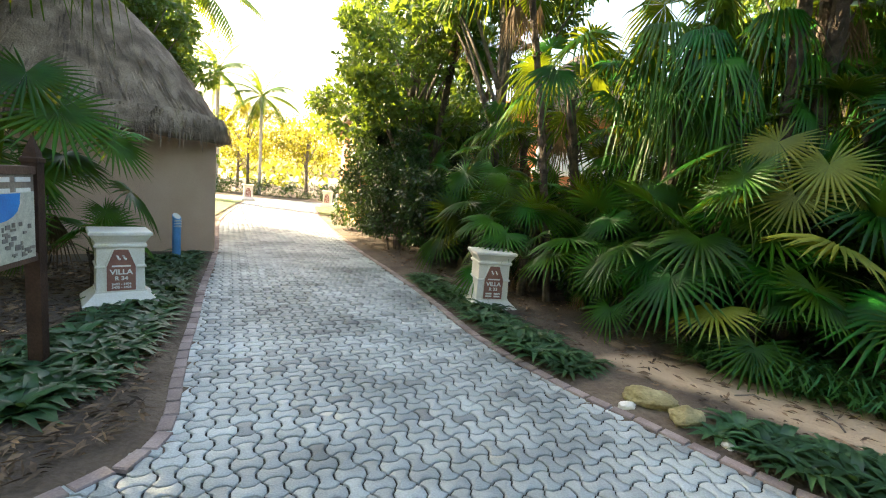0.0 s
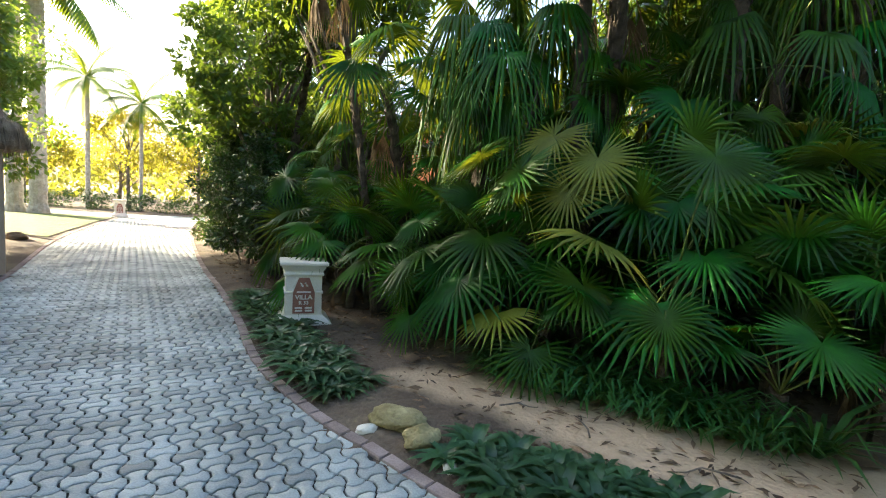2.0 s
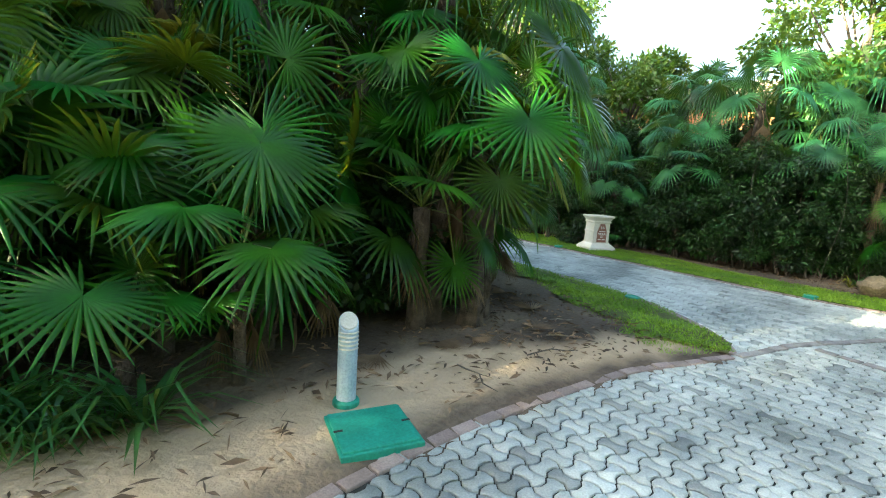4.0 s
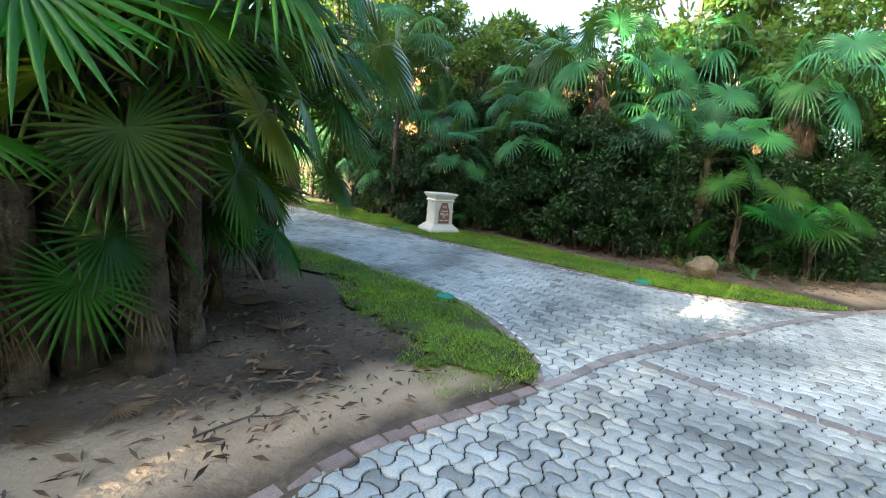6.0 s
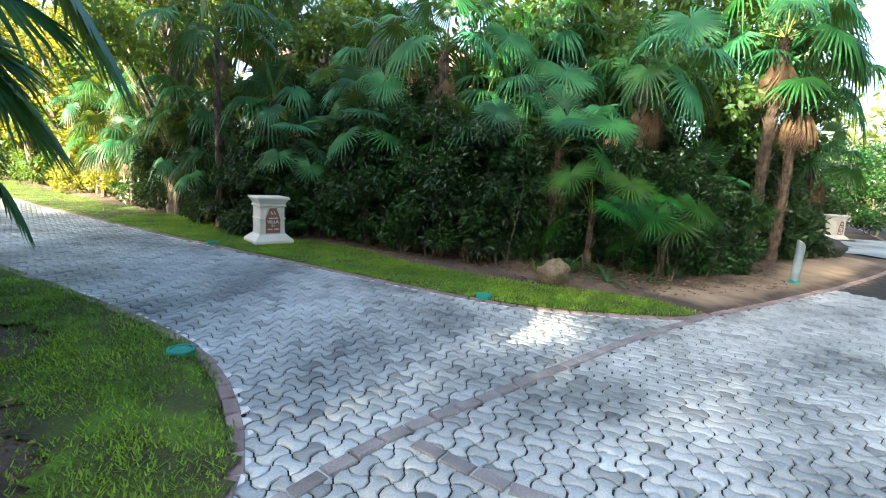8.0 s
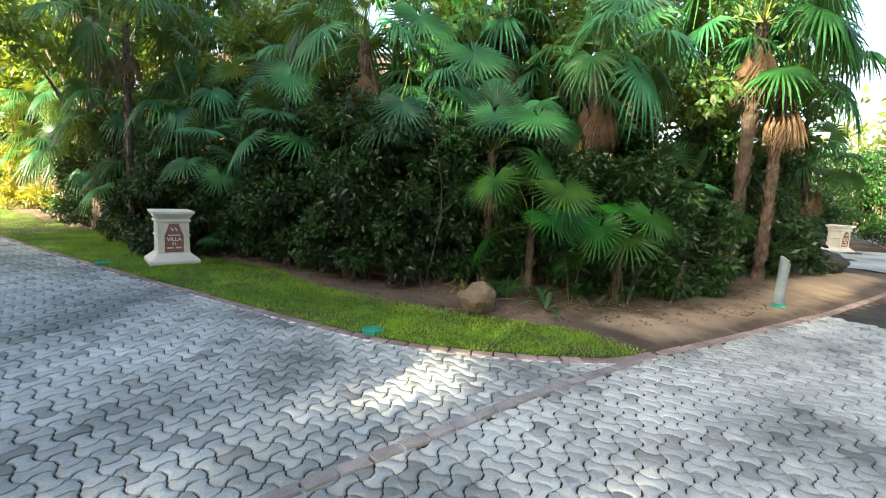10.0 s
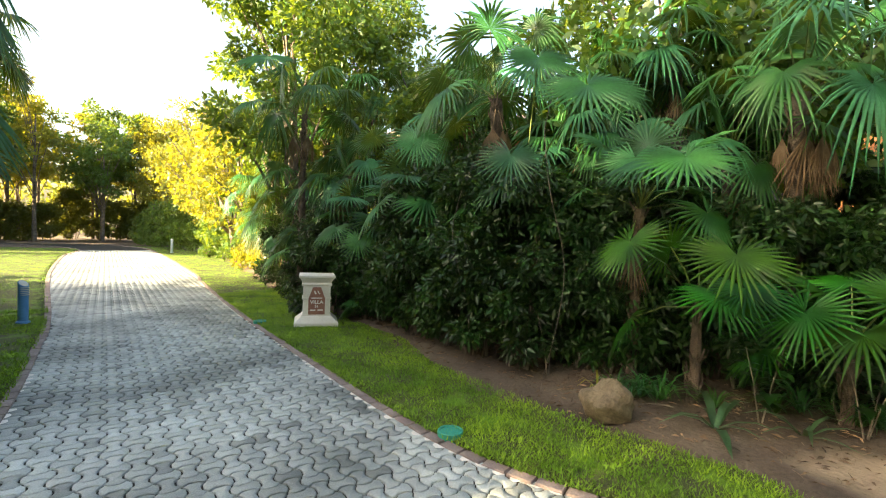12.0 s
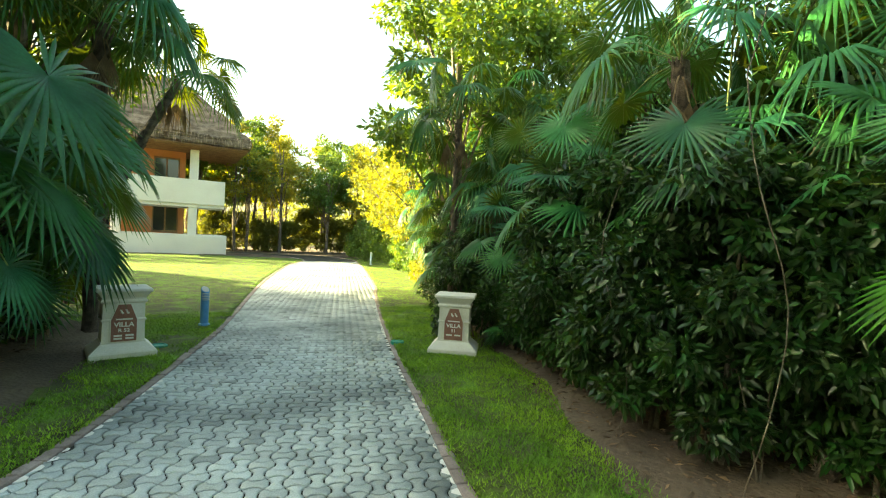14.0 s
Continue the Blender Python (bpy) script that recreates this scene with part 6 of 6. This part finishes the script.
def brick_line(name, line, seed, near, label="single row of red-brown border bricks", kinds=BRICKS):
    """A row of bricks along a line; those in the near stretch are single pieces."""
    g = np.random.default_rng(seed)
    root = tagged(new(name), label, "kerb", kind="structure")
    pts = np.array(line)
    seg = np.hypot(*np.diff(pts, axis=0).T)
    cum = np.concatenate([[0], np.cumsum(seg)])
    V, F = [], []
    for s in np.arange(0.1, cum[-1] - 0.05, 0.195):
        x, y = np.interp(s, cum, pts[:, 0]), np.interp(s, cum, pts[:, 1])
        x2, y2 = np.interp(s + 0.05, cum, pts[:, 0]), np.interp(s + 0.05, cum, pts[:, 1])
        if math.hypot(x2 - x, y2 - y) < 1e-6:
            continue
        sunk = g.uniform(0.0, 0.008) if name == "kerb_2" and 3.8 < x < 7.6 else 0.0
        m = Matrix.Translation((x, y + 1.5 * (sunk - 0.004 * (sunk > 0)), g.uniform(-0.003, 0.004) - sunk)) @ Matrix.Rotation(math.atan2(y2 - y, x2 - x) + g.normal(0, 0.012), 4, "Z") @ Matrix.Rotation(g.normal(0, 0.012), 4, "X")
        me = kinds[int(g.integers(4))]
        if inside(near, [x], [y])[0]:
            ob = child("brick", me, root)
            ob.matrix_local = m
        else:
            o = len(V)
            V += [m @ v.co for v in me.vertices]
            F += [tuple(o + i for i in p.vertices) for p in me.polygons]
    if F:
        tagged(child("far_bricks", mesh_of("far_bricks", V, F, M_BRICK_S), root), kind="stuff")


NEAR_ALL = [(-4, -1), (16, -6), (16, 9), (9, 9), (-4, 9)]
brick_line("kerb_1", EDGE_C_WEST, 1, NEAR_ALL)
brick_line("kerb_2", EDGE_C_EAST, 2, NEAR_ALL)
brick_line("kerb_3", EDGE_B_WEST, 3, NEAR_ALL)
brick_line("kerb_4", EDGE_B_EAST, 4, NEAR_ALL)
brick_line("kerb_5", BAND, 5, NEAR_ALL, label="row of worn grey-brown bricks across the drive mouth", kinds=BAND_BRICKS)
brick_line("kerb_6", EDGE_A_EAST, 6, NEAR_ALL)
brick_line("kerb_7", [(9.52, -0.1), (9.3, -0.6), (9.05, -1.6), (8.6, -3.4)], 7, NEAR_ALL, label="row of worn grey-brown bricks across the paved road", kinds=BAND_BRICKS)


def mortar(name, line, side, seed, near):
    """Pale mortar fillets between the border and the cut pavers."""
    g = np.random.default_rng(seed)
    pts = np.array(line)
    cum = np.concatenate([[0], np.cumsum(np.hypot(*np.diff(pts, axis=0).T))])
    V, T = [], []
    for s in np.arange(0.1, cum[-1], 0.131):
        if g.uniform() < 0.35:
            continue
        a = np.array([np.interp(s, cum, pts[:, 0]), np.interp(s, cum, pts[:, 1])])
        c = np.array([np.interp(s + 0.06, cum, pts[:, 0]), np.interp(s + 0.06, cum, pts[:, 1])])
        d = (c - a) / (np.linalg.norm(c - a) + 1e-9)
        q = np.array([-d[1], d[0]]) * side
        if not inside(near, [a[0]], [a[1]])[0]:
            continue
        w, L = g.uniform(0.02, 0.05), g.uniform(0.07, 0.12)
        o = len(V)
        base = a + q * 0.045
        for u, v, z in ((-L / 2, 0, 0.001), (L / 2, 0, 0.001), (L * 0.28, w, 0.003), (-L * 0.15, w * 1.25, 0.003)):
            p = base + d * u + q * v
            V.append((p[0], p[1], z))
        T += [(o, o + 1, o + 2), (o, o + 2, o + 3)] if side > 0 else [(o, o + 2, o + 1), (o, o + 3, o + 2)]
    tagged(child(name, tri_soup(name, V, T, M_LETTER), road, "pale mortar fillets along the border"), kind="stuff")


mortar("mortar", EDGE_B_EAST, 1, 1, [(12, -3), (14, -3), (16, 9), (12, 9)])
mortar("mortar", EDGE_B_WEST, -1, 2, [(8.5, 0), (12, 0), (12, 4), (8.5, 4)])


# ---- pavers ----
CELL = 0.1265


def paver_outline(kind, cell=CELL, joint=0.0064, bulge=0.0245):
    """Bone-shaped outline: two ends flare outwards, the two waists between them draw in."""
    h = cell / 2
    out = []
    for side in range(4):
        sg = 1 if (side + kind) % 2 == 0 else -1
        a = math.pi / 2 * side
        for k, b in ((-1.0, 0.0), (-0.74, 0.48), (-0.5, 0.93), (0.0, 1.0), (0.5, 0.93), (0.74, 0.48)):
            p = (h + sg * b * bulge - joint, k * (h - joint))
            out.append((p[0] * math.cos(a) - p[1] * math.sin(a), p[0] * math.sin(a) + p[1] * math.cos(a)))
    return out


def paver_arrays(kind):
    o = np.array(paver_outline(kind))
    n = len(o)
    top = np.concatenate([o * 0.955, np.zeros((n, 1))], 1)
    low = np.concatenate([o, np.full((n, 1), -0.0035)], 1)
    bot = np.concatenate([o, np.full((n, 1), -0.03)], 1)
    V = np.concatenate([[[0, 0, 0.0004]], top, low, bot])
    k = np.arange(n)
    j = (k + 1) % n
    T = np.concatenate([np.stack([np.zeros(n, int), 1 + k, 1 + j], 1), np.stack([1 + k, 1 + n + k, 1 + n + j], 1), np.stack([1 + k, 1 + n + j, 1 + j], 1),
                        np.stack([1 + n + k, 1 + 2 * n + k, 1 + 2 * n + j], 1), np.stack([1 + n + k, 1 + 2 * n + j, 1 + n + j], 1)])
    return V, T


PAVER_VT = [paver_arrays(0), paver_arrays(1)]
PAVER_ME = [tri_soup("paver", *PAVER_VT[k], M_PAVER) for k in (0, 1)]


def lay_pavers(keep, lo, hi, angle, near, seed):
    """Pavers on a turned grid wherever keep() holds."""
    g = np.random.default_rng(seed)
    c, s = math.cos(radians(angle)), math.sin(radians(angle))
    mid = ((lo[0] + hi[0]) / 2, (lo[1] + hi[1]) / 2)
    R = int(math.hypot(hi[0] - lo[0], hi[1] - lo[1]) / 2 / CELL) + 1
    I, J = np.meshgrid(np.arange(-R, R + 1), np.arange(-R, R + 1))
    X = mid[0] + CELL * (I * c - J * s)
    Y = mid[1] + CELL * (I * s + J * c)
    ok = (X > lo[0]) & (X < hi[0]) & (Y > lo[1]) & (Y < hi[1])
    I, J, X, Y = I[ok], J[ok], X[ok], Y[ok]
    ok = keep(X, Y)
    I, J, X, Y = I[ok], J[ok], X[ok], Y[ok]
    close = inside(near, X, Y)
    kind = (I + J) % 2
    n = len(X)
    tilt = g.normal(0, 0.006, (n, 2))
    dz = g.normal(0, 0.0012, n)
    rot = radians(angle)
    done = 0
    for q in np.nonzero(close)[0]:
        if done >= 300:
            close[q] = False
            continue
        ob = child("paver", PAVER_ME[kind[q]], road)
        ob.matrix_local = Matrix.Translation((X[q], Y[q], dz[q])) @ Euler((tilt[q, 0], tilt[q, 1], rot)).to_matrix().to_4x4()
        done += 1
    VS, TS, off = [], [], 0
    for kd in (0, 1):
        w = np.nonzero((kind == kd) & ~close)[0]
        V, T = PAVER_VT[kd]
        V2 = V @ np.array([[c, s, 0], [-s, c, 0], [0, 0, 1]])
        P = V2[None] + np.stack([X[w], Y[w], dz[w]], 1)[:, None]
        P[:, :, 2] += V2[None, :, 0] * tilt[w, 0][:, None] + V2[None, :, 1] * tilt[w, 1][:, None]
        VS.append(P.reshape(-1, 3))
        TS.append((T[None] + (off + len(V) * np.arange(len(w)))[:, None, None]).reshape(-1, 3))
        off += len(V) * len(w)
    tagged(child("far_pavers", tri_soup("far_pavers", np.concatenate(VS), np.concatenate(TS), M_PAVER_S), road), kind="stuff")


B_AREA = BAND + EDGE_B_EAST + EDGE_B_WEST[::-1]
far_line = lambda x, y: line_dist([(-9, 21), (-1, 3), (0, 0), (11, -1.5), (15, 9), (19, 26)], x, y) < 6
lay_pavers(lambda x, y: inside(B_AREA, x, y) & (y < 27), (8.4, -3), (23, 27), -18.5, [(11.3, 0.6), (13.0, 0.4), (13.3, 2.6), (11.2, 2.8)], 1)
lay_pavers(lambda x, y: inside(PAVED, x, y) & ~inside(B_AREA, x, y) & (x > 2.6) & far_line(x, y), (2.6, -12), (26, 3), -11, [(8.0, -1.2), (10.5, -1.2), (10.5, 0.4), (8.0, 0.4)], 2)
lay_pavers(lambda x, y: inside(PAVED, x, y) & (x <= 2.6) & (y < 24) & (y > -4) & far_line(x, y), (-11, -3.6), (2.6, 24), 25, [(-1.2, 2.2), (1.0, 2.2), (0.8, 4.6), (-1.6, 4.6)], 3)
